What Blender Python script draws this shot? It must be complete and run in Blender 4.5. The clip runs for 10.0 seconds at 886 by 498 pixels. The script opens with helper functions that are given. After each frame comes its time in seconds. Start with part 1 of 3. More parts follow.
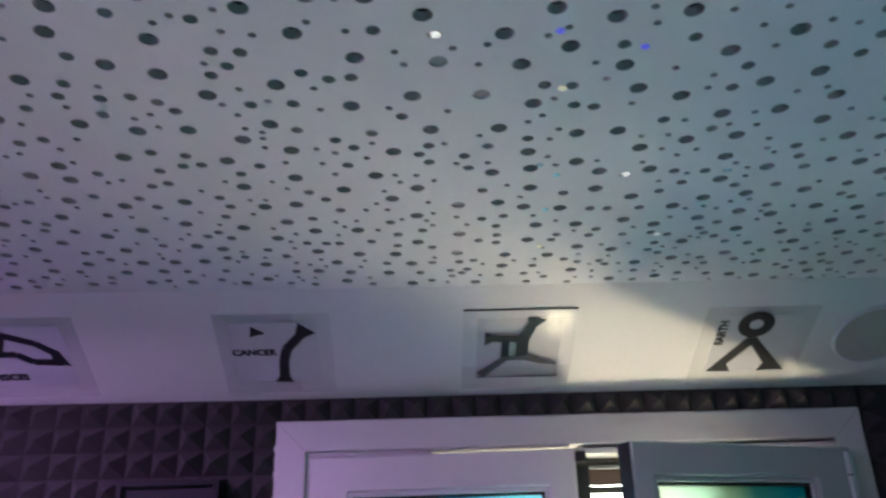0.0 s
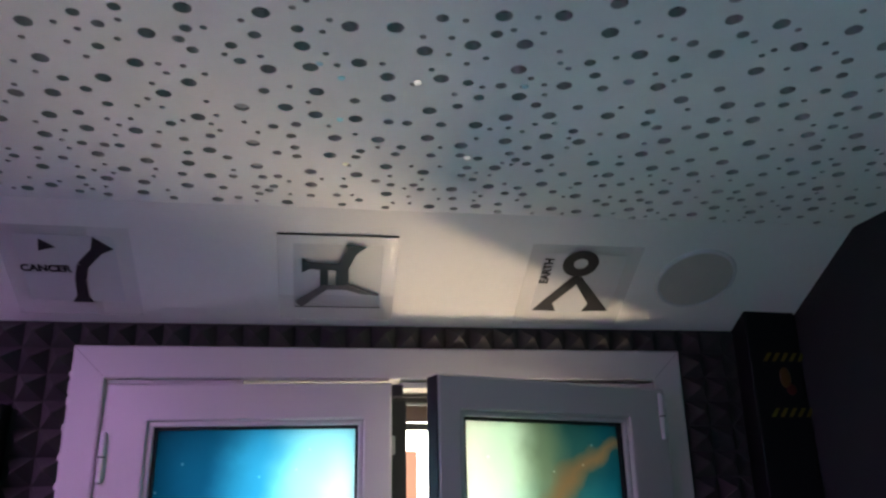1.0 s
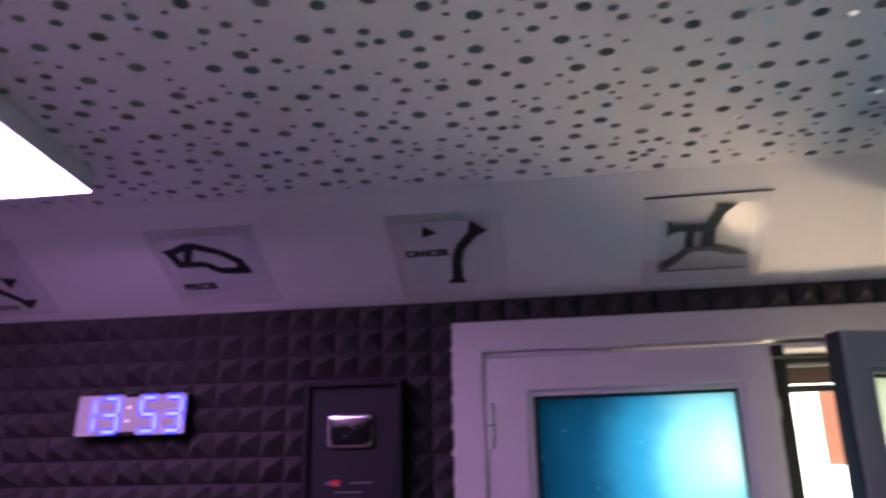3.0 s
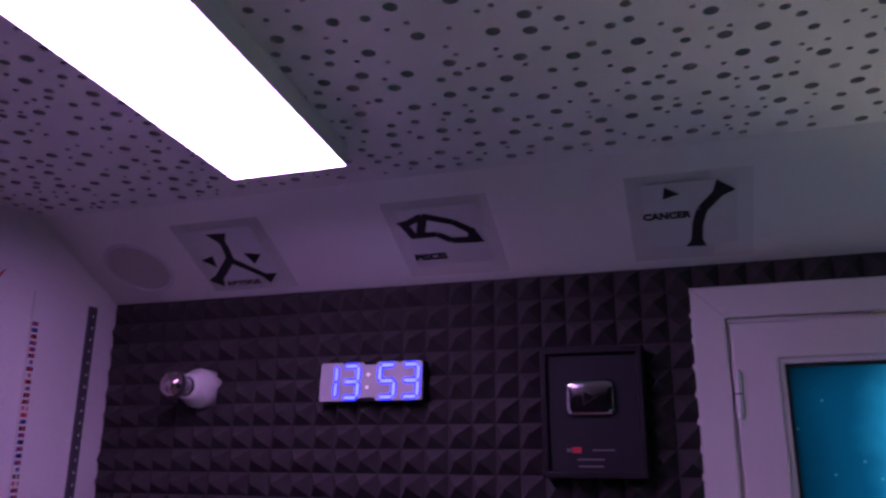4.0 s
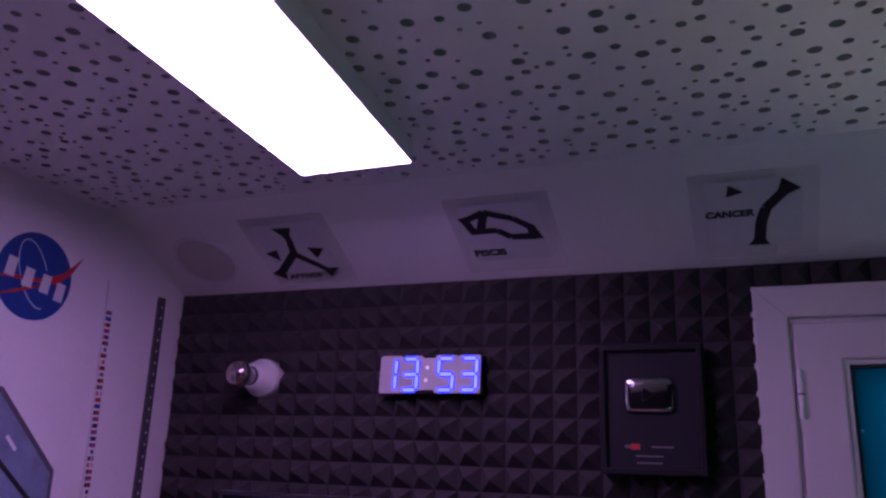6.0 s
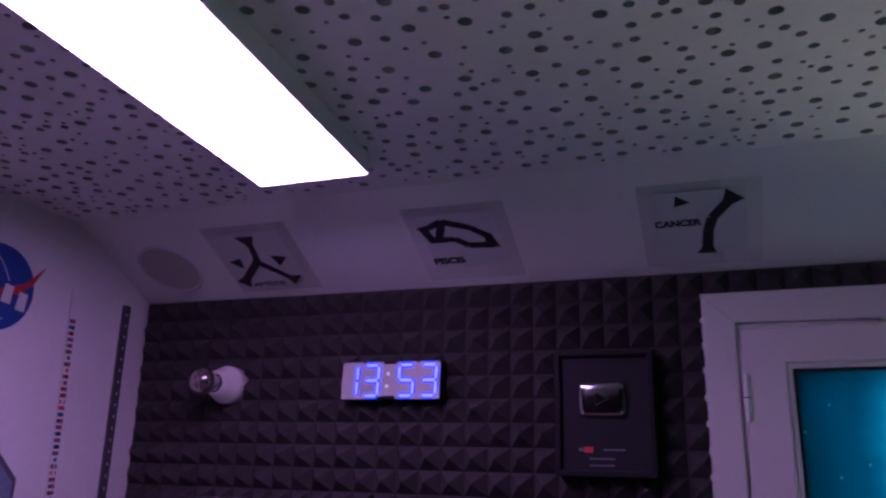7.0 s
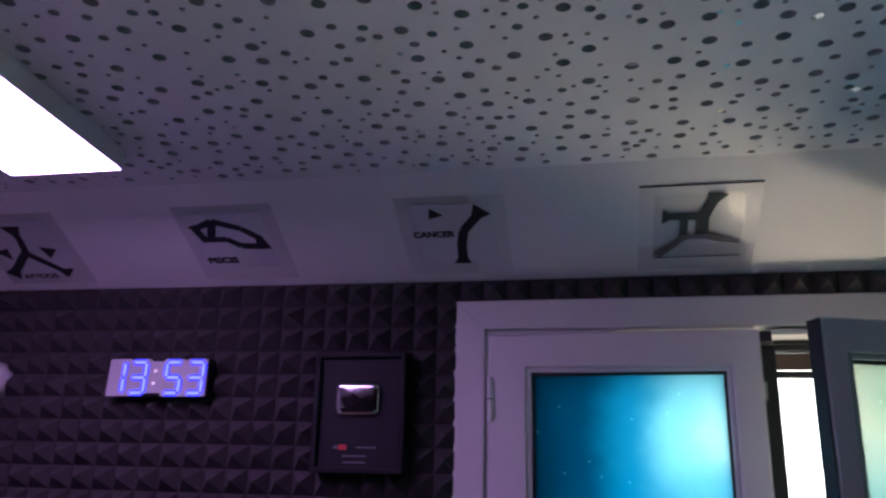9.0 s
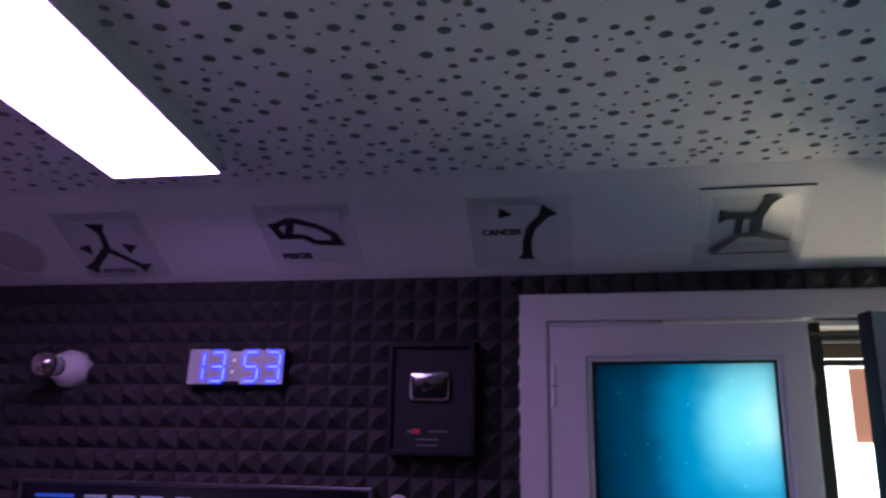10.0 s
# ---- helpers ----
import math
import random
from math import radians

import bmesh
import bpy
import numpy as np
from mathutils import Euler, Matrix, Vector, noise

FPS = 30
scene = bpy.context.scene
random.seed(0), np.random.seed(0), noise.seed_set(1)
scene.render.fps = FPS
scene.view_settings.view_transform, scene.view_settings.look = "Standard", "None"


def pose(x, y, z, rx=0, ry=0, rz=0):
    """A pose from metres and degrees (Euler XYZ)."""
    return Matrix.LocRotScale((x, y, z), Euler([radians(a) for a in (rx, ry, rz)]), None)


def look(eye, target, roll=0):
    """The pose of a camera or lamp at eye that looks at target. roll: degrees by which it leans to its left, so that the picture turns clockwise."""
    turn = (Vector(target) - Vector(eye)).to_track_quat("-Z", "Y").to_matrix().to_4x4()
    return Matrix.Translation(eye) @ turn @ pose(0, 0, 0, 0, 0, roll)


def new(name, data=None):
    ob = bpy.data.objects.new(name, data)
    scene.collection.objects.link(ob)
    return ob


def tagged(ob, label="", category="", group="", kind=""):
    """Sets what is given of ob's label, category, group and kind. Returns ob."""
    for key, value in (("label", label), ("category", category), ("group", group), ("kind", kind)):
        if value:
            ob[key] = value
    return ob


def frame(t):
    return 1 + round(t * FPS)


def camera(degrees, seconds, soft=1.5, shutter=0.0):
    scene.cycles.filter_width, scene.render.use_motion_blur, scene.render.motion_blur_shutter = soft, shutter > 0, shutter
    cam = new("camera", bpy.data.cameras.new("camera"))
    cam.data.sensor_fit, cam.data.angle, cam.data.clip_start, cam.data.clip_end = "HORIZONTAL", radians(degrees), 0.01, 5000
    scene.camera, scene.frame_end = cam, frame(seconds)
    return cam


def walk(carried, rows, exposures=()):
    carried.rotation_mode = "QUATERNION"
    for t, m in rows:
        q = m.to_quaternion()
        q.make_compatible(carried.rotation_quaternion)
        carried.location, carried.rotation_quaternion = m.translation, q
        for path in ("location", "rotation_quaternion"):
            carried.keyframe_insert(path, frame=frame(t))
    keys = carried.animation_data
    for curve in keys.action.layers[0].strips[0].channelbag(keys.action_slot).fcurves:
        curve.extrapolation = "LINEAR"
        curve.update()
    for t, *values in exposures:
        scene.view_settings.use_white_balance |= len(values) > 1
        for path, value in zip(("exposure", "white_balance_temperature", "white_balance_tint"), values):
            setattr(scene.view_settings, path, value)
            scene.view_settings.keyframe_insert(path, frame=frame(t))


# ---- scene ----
cam = camera(60.1, 10.0, soft=2.4, shutter=0.4)
PATH = [
    (0.0, (0.2958, -1.7870, 1.7455), (0.3828, -0.1783, 2.4015), -1.80),
    (0.5, (0.3958, -1.7661, 1.7177), (0.5768, -0.1470, 2.3301), -1.20),
    (1.0, (0.4915, -1.7113, 1.7168), (0.7795, -0.0861, 2.2675), -1.10),
    (1.5, (0.5342, -1.6826, 1.7090), (0.7099, -0.0478, 2.2797), -1.40),
    (2.0, (0.5107, -1.6652, 1.7133), (0.6264, -0.0357, 2.3127), -1.00),
    (2.5, (0.4011, -1.6921, 1.7020), (0.3828, -0.0505, 2.2762), -0.50),
    (3.0, (0.2132, -1.7061, 1.7003), (-0.0096, -0.0583, 2.2118), -1.00),
    (3.2, (0.1531, -1.7113, 1.6976), (-0.1549, -0.0757, 2.2031), -0.90),
    (4.3, (-0.0096, -1.7322, 1.6794), (-0.5690, -0.1462, 2.1257), 0.80),
    (4.5, (-0.0113, -1.7330, 1.6759), (-0.5707, -0.1453, 2.1161), 1.30),
    (5.0, (-0.0148, -1.7443, 1.6759), (-0.6264, -0.1792, 2.1266), 1.80),
    (5.5, (-0.0191, -1.7478, 1.6750), (-0.6586, -0.1931, 2.1239), 2.00),
    (6.8, (0.0183, -1.7896, 1.6707), (-0.5707, -0.2210, 2.1405), 1.40),
    (7.0, (0.0426, -1.7844, 1.6776), (-0.5411, -0.2114, 2.1405), 1.30),
    (7.5, (0.1201, -1.7757, 1.6733), (-0.4237, -0.1931, 2.1509), 2.20),
    (8.0, (0.2088, -1.7591, 1.6698), (-0.2245, -0.1401, 2.1370), 1.40),
    (8.5, (0.2854, -1.7661, 1.6681), (-0.1070, -0.1366, 2.1353), 1.60),
    (9.0, (0.2967, -1.7800, 1.6663), (-0.0122, -0.1357, 2.1448), 1.30),
    (9.5, (0.2079, -1.8453, 1.6620), (-0.0218, -0.1897, 2.1457), 1.40),
    (10.0, (0.1375, -1.9262, 1.6550), (-0.1531, -0.2706, 2.1048), 1.10),
]
EXPOSURES = [(0.0, 0.28, 6350, -4), (0.6, 0.08, 6550, 1), (1.2, -0.08, 7050, 9), (2.4, 0.04, 7150, 13), (3.2, -0.40, 6850, 13), (4.3, -0.88, 6300, 10), (6.5, -0.90, 6250, 7), (8.0, -1.10, 5950, 0), (9.4, -0.70, 6150, 4), (10.0, -1.05, 5950, 0)]
walk(cam, [(t, look(e, g, r)) for t, e, g, r in PATH], EXPOSURES)

# ---- world and light ----
world = bpy.data.worlds.new("world")
scene.world = world
world.use_nodes = True
wn = world.node_tree.nodes
sky = wn.new("ShaderNodeTexSky")
sky.sky_type, sky.sun_disc, sky.sun_elevation, sky.sun_rotation = "NISHITA", False, radians(45), radians(200)
world.node_tree.links.new(sky.outputs[0], wn["Background"].inputs[0])
wn["Background"].inputs[1].default_value = 0.1


def area(name, m, sx, sy, energy, color):
    la = bpy.data.lights.new(name, "AREA")
    la.shape, la.size, la.size_y, la.energy, la.color = "RECTANGLE", sx, sy, energy, color
    ob = new(name, la)
    ob.matrix_world = m
    return ob


# sunlit yard below the window: a bright patch straight out, and the wider ground beside it
area("sun_patch", look((0.80, 0.95, 0.12), (0.74, 0.0, 1.75)), 0.26, 0.5, 4, (1.0, 0.86, 0.70))
area("daylight", look((1.65, 1.0, 0.10), (0.75, 0.0, 1.75)), 1.3, 0.8, 9, (1.0, 0.84, 0.68))
# added lamp in place of sun bouncing off the sill outside, under the gap between the leaves
area("sill_bounce", look((0.84, 0.095, 1.052), (0.845, 0.03, 2.1)), 0.26, 0.10, 8.2, (1.0, 0.78, 0.56))
# added teal fill lamp behind the camera, with no source of its own seen
area("teal_fill", look((0.85, -2.0, 0.9), (0.72, -1.1, 2.27)), 1.4, 0.5, 1.35, (0.38, 0.86, 1.0)).data.spread = radians(105)
LAMP_POWER = 28.0


# ---- materials ----
def mat(name, color, rough=0.6, metal=0.0, vary=0.12, scale=6.0, fine=0.05, fscale=90.0, bump=0.15, bscale=180.0, **more):
    """A principled surface whose colour varies at two scales, with fine relief."""
    m = bpy.data.materials.new(name)
    m.use_nodes = True
    nt = m.node_tree
    b = nt.nodes["Principled BSDF"]
    co = nt.nodes.new("ShaderNodeTexCoord")
    n1 = nt.nodes.new("ShaderNodeTexNoise")
    n1.inputs["Scale"].default_value, n1.inputs["Detail"].default_value = scale, 5
    n2 = nt.nodes.new("ShaderNodeTexNoise")
    n2.inputs["Scale"].default_value, n2.inputs["Detail"].default_value = fscale, 3
    nt.links.new(co.outputs["Object"], n1.inputs["Vector"])
    nt.links.new(co.outputs["Object"], n2.inputs["Vector"])
    mul = nt.nodes.new("ShaderNodeMath")
    mul.operation = "MULTIPLY_ADD"
    nt.links.new(n1.outputs[0], mul.inputs[0])
    mul.inputs[1].default_value, mul.inputs[2].default_value = 2 * vary, 1 - vary - fine
    add = nt.nodes.new("ShaderNodeMath")
    add.operation = "MULTIPLY_ADD"
    nt.links.new(n2.outputs[0], add.inputs[0])
    add.inputs[1].default_value = 2 * fine
    nt.links.new(mul.outputs[0], add.inputs[2])
    mix = nt.nodes.new("ShaderNodeVectorMath")
    mix.operation = "SCALE"
    mix.inputs[0].default_value = color
    nt.links.new(add.outputs[0], mix.inputs["Scale"])
    nt.links.new(mix.outputs[0], b.inputs["Base Color"])
    b.inputs["Roughness"].default_value, b.inputs["Metallic"].default_value = rough, metal
    if bump:
        bp = nt.nodes.new("ShaderNodeBump")
        n3 = nt.nodes.new("ShaderNodeTexNoise")
        n3.inputs["Scale"].default_value, n3.inputs["Detail"].default_value = bscale, 4
        nt.links.new(co.outputs["Object"], n3.inputs["Vector"])
        nt.links.new(n3.outputs[0], bp.inputs["Height"])
        bp.inputs["Strength"].default_value, bp.inputs["Distance"].default_value = bump, 0.002
        nt.links.new(bp.outputs[0], b.inputs["Normal"])
    for key, value in more.items():
        b.inputs[key.replace("_", " ")].default_value = value
    return m


def glow(name, color, strength):
    m = bpy.data.materials.new(name)
    m.use_nodes = True
    b = m.node_tree.nodes["Principled BSDF"]
    b.inputs["Base Color"].default_value = (*color, 1)
    b.inputs["Emission Color"].default_value = (*color, 1)
    b.inputs["Emission Strength"].default_value = strength
    return m


WHITE_BOARD = mat("painted_plasterboard", (0.78, 0.78, 0.77), 0.7, vary=0.05, scale=3, fine=0.03, fscale=60, bump=0.1, bscale=120)
WALL_PAINT = mat("wall_paint", (0.83, 0.82, 0.82), 0.55, vary=0.06, scale=2.5, fine=0.03, fscale=45, bump=0.2, bscale=90)
FLEECE = mat("dark_fleece", (0.022, 0.022, 0.024), 0.95, vary=0.3, scale=40, bump=0.4, bscale=400)
CORE = mat("painted_hole_edge", (0.45, 0.43, 0.43), 0.95, vary=0.2, scale=30, bump=0.3, bscale=300)
FILLER = mat("grey_filler", (0.40, 0.40, 0.41), 0.9, vary=0.15, scale=40, bump=0.3, bscale=200)
FOAM = mat("charcoal_foam", (0.046, 0.041, 0.043), 0.95, vary=0.22, scale=7, fine=0.15, fscale=260, bump=0.6, bscale=700)
DARK_FOAM = mat("black_foam", (0.02, 0.02, 0.022), 0.95, vary=0.2, scale=7, fine=0.1, fscale=260, bump=0.5, bscale=700)
PVC = mat("white_pvc", (0.68, 0.665, 0.645), 0.32, vary=0.03, scale=4, fine=0.015, fscale=80, bump=0.04, bscale=60)
GASKET = mat("black_rubber", (0.015, 0.015, 0.016), 0.6, vary=0.2, scale=30)
STEEL = mat("zinc_steel", (0.45, 0.45, 0.46), 0.35, 0.9, vary=0.1, scale=30)
BLACK = mat("black_lacquer", (0.006, 0.006, 0.008), 0.62, vary=0.2, scale=20, bump=0.03, Specular_IOR_Level=0.3)
BLACK_CARD = mat("dark_grey_card", (0.013, 0.014, 0.018), 0.6, vary=0.1, scale=12, bump=0.05, Specular_IOR_Level=0.25)
WHITE_PLASTIC = mat("white_plastic", (0.8, 0.8, 0.79), 0.3, vary=0.03, scale=20, bump=0.03)
FLOOR = mat("wood_laminate", (0.22, 0.15, 0.10), 0.4, vary=0.25, scale=5, fine=0.1, fscale=50, bump=0.1)
RED = mat("red_vinyl", (0.55, 0.03, 0.04), 0.4, vary=0.1, scale=20, bump=0.03)
BLUE = mat("blue_vinyl", (0.015, 0.06, 0.28), 0.4, vary=0.15, scale=25, bump=0.03)
WHITE_VINYL = mat("white_vinyl", (0.75, 0.75, 0.75), 0.4, vary=0.05, scale=25, bump=0.03)
YELLOW = mat("yellow_vinyl", (0.13, 0.105, 0.012), 0.45, vary=0.2, scale=25, bump=0.03)
ORANGE = mat("amber_lens", (0.11, 0.060, 0.018), 0.3, vary=0.2, scale=25, bump=0.03)
DIM_PRINT = mat("grey_print", (0.14, 0.13, 0.15), 0.5, vary=0.2, scale=40, bump=0.02)
PAPER = mat("matt_film", (0.60, 0.61, 0.63), 0.45, vary=0.04, scale=9, bump=0.05)
GRILLE = mat("speaker_cloth", (0.50, 0.49, 0.45), 0.9, vary=0.08, scale=14, fine=0.2, fscale=600, bump=0.4, bscale=900)
CHROME = mat("chrome", (0.55, 0.55, 0.57), 0.08, 1.0, vary=0.05, scale=15, bump=0.0)
SCREEN = mat("screen_glass", (0.01, 0.01, 0.013), 0.12, vary=0.1, scale=10, bump=0.0)
PORCELAIN = mat("white_porcelain", (0.78, 0.77, 0.76), 0.25, vary=0.04, scale=20, bump=0.03)
PRINT = mat("blue_grey_print", (0.20, 0.26, 0.36), 0.5, vary=0.4, scale=14, fine=0.2, fscale=70, bump=0.1)
BACK_PANEL = mat("grey_diffuser", (0.5, 0.48, 0.52), 0.5, vary=0.04, scale=20, bump=0.03)


def acrylic(name, tint, see):
    """Clear sheet that lets light straight through, with a gloss."""
    m = bpy.data.materials.new(name)
    m.use_nodes = True
    nt = m.node_tree
    b = nt.nodes["Principled BSDF"]
    b.inputs["Base Color"].default_value, b.inputs["Roughness"].default_value = (*tint, 1), 0.12
    tr, mx = nt.nodes.new("ShaderNodeBsdfTransparent"), nt.nodes.new("ShaderNodeMixShader")
    tr.inputs[0].default_value = (0.98, 0.98, 0.98, 1)
    mx.inputs[0].default_value = see
    nt.links.new(b.outputs[0], mx.inputs[1])
    nt.links.new(tr.outputs[0], mx.inputs[2])
    nt.links.new(mx.outputs[0], nt.nodes["Material Output"].inputs[0])
    return m


ACRYLIC = acrylic("clear_acrylic", (0.62, 0.62, 0.64), 0.92)
HAZY = acrylic("hazy_film", (0.70, 0.70, 0.71), 0.955)
CLEAR = acrylic("clear_glass", (0.75, 0.75, 0.76), 0.55)


def film(name, arm):
    """Translucent window film with a blue nebula print: paler round a core, or paler along one edge with an arm of
    ochre dust.
    """
    m = bpy.data.materials.new(name)
    m.use_nodes = True
    nt = m.node_tree
    new_node, link = nt.nodes.new, nt.links.new
    co, sep = new_node("ShaderNodeTexCoord"), new_node("ShaderNodeSeparateXYZ")

    def maths(kind, a, b=None, c=None, clamp=False):
        n = new_node("ShaderNodeMath")
        n.operation, n.use_clamp = kind, clamp
        for slot, value in enumerate((a, b, c)):
            if isinstance(value, (int, float)):
                n.inputs[slot].default_value = value
            elif value is not None:
                link(value, n.inputs[slot])
        return n.outputs[0]

    def noise(scale, amount, base):
        """The place, stirred by clouds of the given size."""
        n, less, by = new_node("ShaderNodeTexNoise"), new_node("ShaderNodeVectorMath"), new_node("ShaderNodeVectorMath")
        n.inputs["Scale"].default_value, n.inputs["Detail"].default_value = scale, 6
        link(co.outputs["Object"], n.inputs["Vector"])
        less.operation, by.operation = "SUBTRACT", "MULTIPLY_ADD"
        link(n.outputs["Color"], less.inputs[0])
        less.inputs[1].default_value = (0.5, 0.5, 0.5)
        link(less.outputs[0], by.inputs[0])
        by.inputs[1].default_value = (amount, amount, amount)
        link(base, by.inputs[2])
        return by.outputs[0]

    def ramp(value, stops):
        r = new_node("ShaderNodeValToRGB")
        r.color_ramp.interpolation = "EASE"
        while len(r.color_ramp.elements) < len(stops):
            r.color_ramp.elements.new(0.5)
        for e, (p, c) in zip(r.color_ramp.elements, stops):
            e.position, e.color = p, (*c, 1)
        link(value, r.inputs[0])
        return r.outputs[0]

    def blend(kind, amount, a, b):
        n = new_node("ShaderNodeMix")
        n.data_type, n.blend_type = "RGBA", kind
        for slot, value in ((0, amount), (6, a), (7, b)):
            if isinstance(value, float):
                n.inputs[slot].default_value = value
            elif isinstance(value, tuple):
                n.inputs[slot].default_value = (*value, 1)
            else:
                link(value, n.inputs[slot])
        return n.outputs[2]

    link(noise(11.0, 0.05, noise(3.5, 0.16, co.outputs["Object"])), sep.inputs[0])
    u, v = sep.outputs["X"], sep.outputs["Z"]
    if arm:
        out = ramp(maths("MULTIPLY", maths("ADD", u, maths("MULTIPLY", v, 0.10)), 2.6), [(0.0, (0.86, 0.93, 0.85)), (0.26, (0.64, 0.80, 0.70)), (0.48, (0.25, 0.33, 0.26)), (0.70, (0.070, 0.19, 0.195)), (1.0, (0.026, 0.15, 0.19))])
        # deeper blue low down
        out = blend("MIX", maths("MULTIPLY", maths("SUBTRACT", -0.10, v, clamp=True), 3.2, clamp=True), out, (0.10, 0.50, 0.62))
        # the arm climbs to the hinge side
        crest = maths("MULTIPLY_ADD", maths("POWER", maths("SUBTRACT", 0.40, u, clamp=True), 1.25), -0.85, -0.040)
        wide = maths("MULTIPLY_ADD", maths("SUBTRACT", 0.40, u, clamp=True), 0.15, 0.016)
        near = maths("SUBTRACT", 1.0, maths("DIVIDE", maths("ABSOLUTE", maths("SUBTRACT", v, crest)), wide), clamp=True)
        fade = maths("MULTIPLY", maths("SUBTRACT", u, 0.10, clamp=True), 9.0, clamp=True)
        out = blend("MIX", maths("MULTIPLY", maths("POWER", near, 0.6), fade), out, (0.30, 0.235, 0.155))
    else:
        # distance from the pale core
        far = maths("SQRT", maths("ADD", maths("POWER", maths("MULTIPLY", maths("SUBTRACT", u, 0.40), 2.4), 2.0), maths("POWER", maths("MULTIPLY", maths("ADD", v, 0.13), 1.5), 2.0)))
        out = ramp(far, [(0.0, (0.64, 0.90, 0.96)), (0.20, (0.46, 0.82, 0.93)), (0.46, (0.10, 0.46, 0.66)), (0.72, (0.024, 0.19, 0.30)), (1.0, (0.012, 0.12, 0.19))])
        # more saturated low down, away from the hinge side
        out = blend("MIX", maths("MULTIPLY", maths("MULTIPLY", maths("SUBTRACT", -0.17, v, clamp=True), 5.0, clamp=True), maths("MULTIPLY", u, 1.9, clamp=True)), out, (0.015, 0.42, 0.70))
    stars = new_node("ShaderNodeTexVoronoi")
    stars.inputs["Scale"].default_value = 10.0
    stars.voronoi_dimensions = "2D"
    flat, raw = new_node("ShaderNodeCombineXYZ"), new_node("ShaderNodeSeparateXYZ")
    link(co.outputs["Object"], raw.inputs[0])
    link(raw.outputs["X"], flat.inputs["X"])
    link(raw.outputs["Z"], flat.inputs["Y"])
    link(flat.outputs[0], stars.inputs["Vector"])
    out = blend("ADD", 1.0, out, ramp(maths("MULTIPLY", stars.outputs["Distance"], 24.0), [(0.0, (0.26, 0.32, 0.32)), (1.0, (0.0, 0.0, 0.0))]))
    b = nt.nodes["Principled BSDF"]
    link(out, b.inputs["Base Color"])
    b.inputs["Roughness"].default_value = 0.15
    tl, ms = new_node("ShaderNodeBsdfTranslucent"), new_node("ShaderNodeMixShader")
    link(out, tl.inputs[0])
    ms.inputs[0].default_value = 0.8
    link(b.outputs[0], ms.inputs[1])
    link(tl.outputs[0], ms.inputs[2])
    link(ms.outputs[0], nt.nodes["Material Output"].inputs[0])
    return m


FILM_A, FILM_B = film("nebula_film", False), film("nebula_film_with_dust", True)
FADED = mat("faded_black_vinyl", (0.012, 0.030, 0.036), 0.7, vary=0.3, scale=14, bump=0.03)
WORN = mat("worn_grey_vinyl", (0.12, 0.115, 0.115), 0.7, vary=0.5, scale=30, bump=0.03)
INK = mat("black_vinyl", (0.010, 0.010, 0.013), 0.6, vary=0.2, scale=30, bump=0.03)


# ---- building helpers ----
def part(name, bm, material, parent=None, label="", smooth=False):
    me = bpy.data.meshes.new(name)
    bm.normal_update()
    bm.to_mesh(me)
    bm.free()
    for m in (material if isinstance(material, (list, tuple)) else [material]):
        me.materials.append(m)
    if smooth:
        me.shade_smooth()
    ob = new(name, me)
    if parent is not None:
        ob.parent = parent
    if label:
        ob["label"] = label
    return ob


def empty(name, m, label, category, group="", kind=""):
    ob = new(name)
    ob.matrix_world = m
    ob.empty_display_size = 0.05
    return tagged(ob, label, category, group, kind)


def box(x0, x1, y0, y1, z0, z1, bevel=0.0, seg=2, bm=None):
    own = bmesh.new()
    bmesh.ops.create_cube(own, size=1, matrix=Matrix.Translation(((x0 + x1) / 2, (y0 + y1) / 2, (z0 + z1) / 2)) @ Matrix.Diagonal((x1 - x0, y1 - y0, z1 - z0, 1)))
    if bevel:
        bmesh.ops.bevel(own, geom=own.edges[:], offset=bevel, segments=seg, profile=0.5, affect="EDGES")
    return own if bm is None else join(bm, own)


def join(bm, other, m=None):
    if m is not None:
        other.transform(m)
    tmp = bpy.data.meshes.new("tmp")
    other.to_mesh(tmp)
    other.free()
    bm.from_mesh(tmp)
    bpy.data.meshes.remove(tmp)
    return bm


def prism(points, z0, z1, bevel=0.0):
    """A flat outline in x, y raised from z0 to z1."""
    bm = bmesh.new()
    lo = [bm.verts.new((x, y, z0)) for x, y in points]
    hi = [bm.verts.new((x, y, z1)) for x, y in points]
    n = len(points)
    bm.faces.new(hi)
    bm.faces.new(lo[::-1])
    for i in range(n):
        bm.faces.new((lo[i], lo[(i + 1) % n], hi[(i + 1) % n], hi[i]))
    bmesh.ops.recalc_face_normals(bm, faces=bm.faces[:])
    if bevel:
        bmesh.ops.bevel(bm, geom=[e for e in bm.edges if abs(e.verts[0].co.z - e.verts[1].co.z) < 1e-6 and e.verts[0].co.z > (z0 + z1) / 2], offset=bevel, segments=1, affect="EDGES")
    return bm


def lathe(profile, n=32):
    """A profile of (radius, height) turned about z."""
    bm = bmesh.new()
    rings = []
    for r, z in profile:
        if r < 1e-6:
            rings.append([bm.verts.new((0, 0, z))])
        else:
            rings.append([bm.verts.new((r * math.cos(2 * math.pi * k / n), r * math.sin(2 * math.pi * k / n), z)) for k in range(n)])
    for a, b in zip(rings, rings[1:]):
        for k in range(n):
            q = [a[k % len(a)], a[(k + 1) % len(a)], b[(k + 1) % len(b)], b[k % len(b)]]
            u = list(dict.fromkeys(q))
            if len(u) > 2:
                bm.faces.new(u)
    bmesh.ops.recalc_face_normals(bm, faces=bm.faces[:])
    return bm


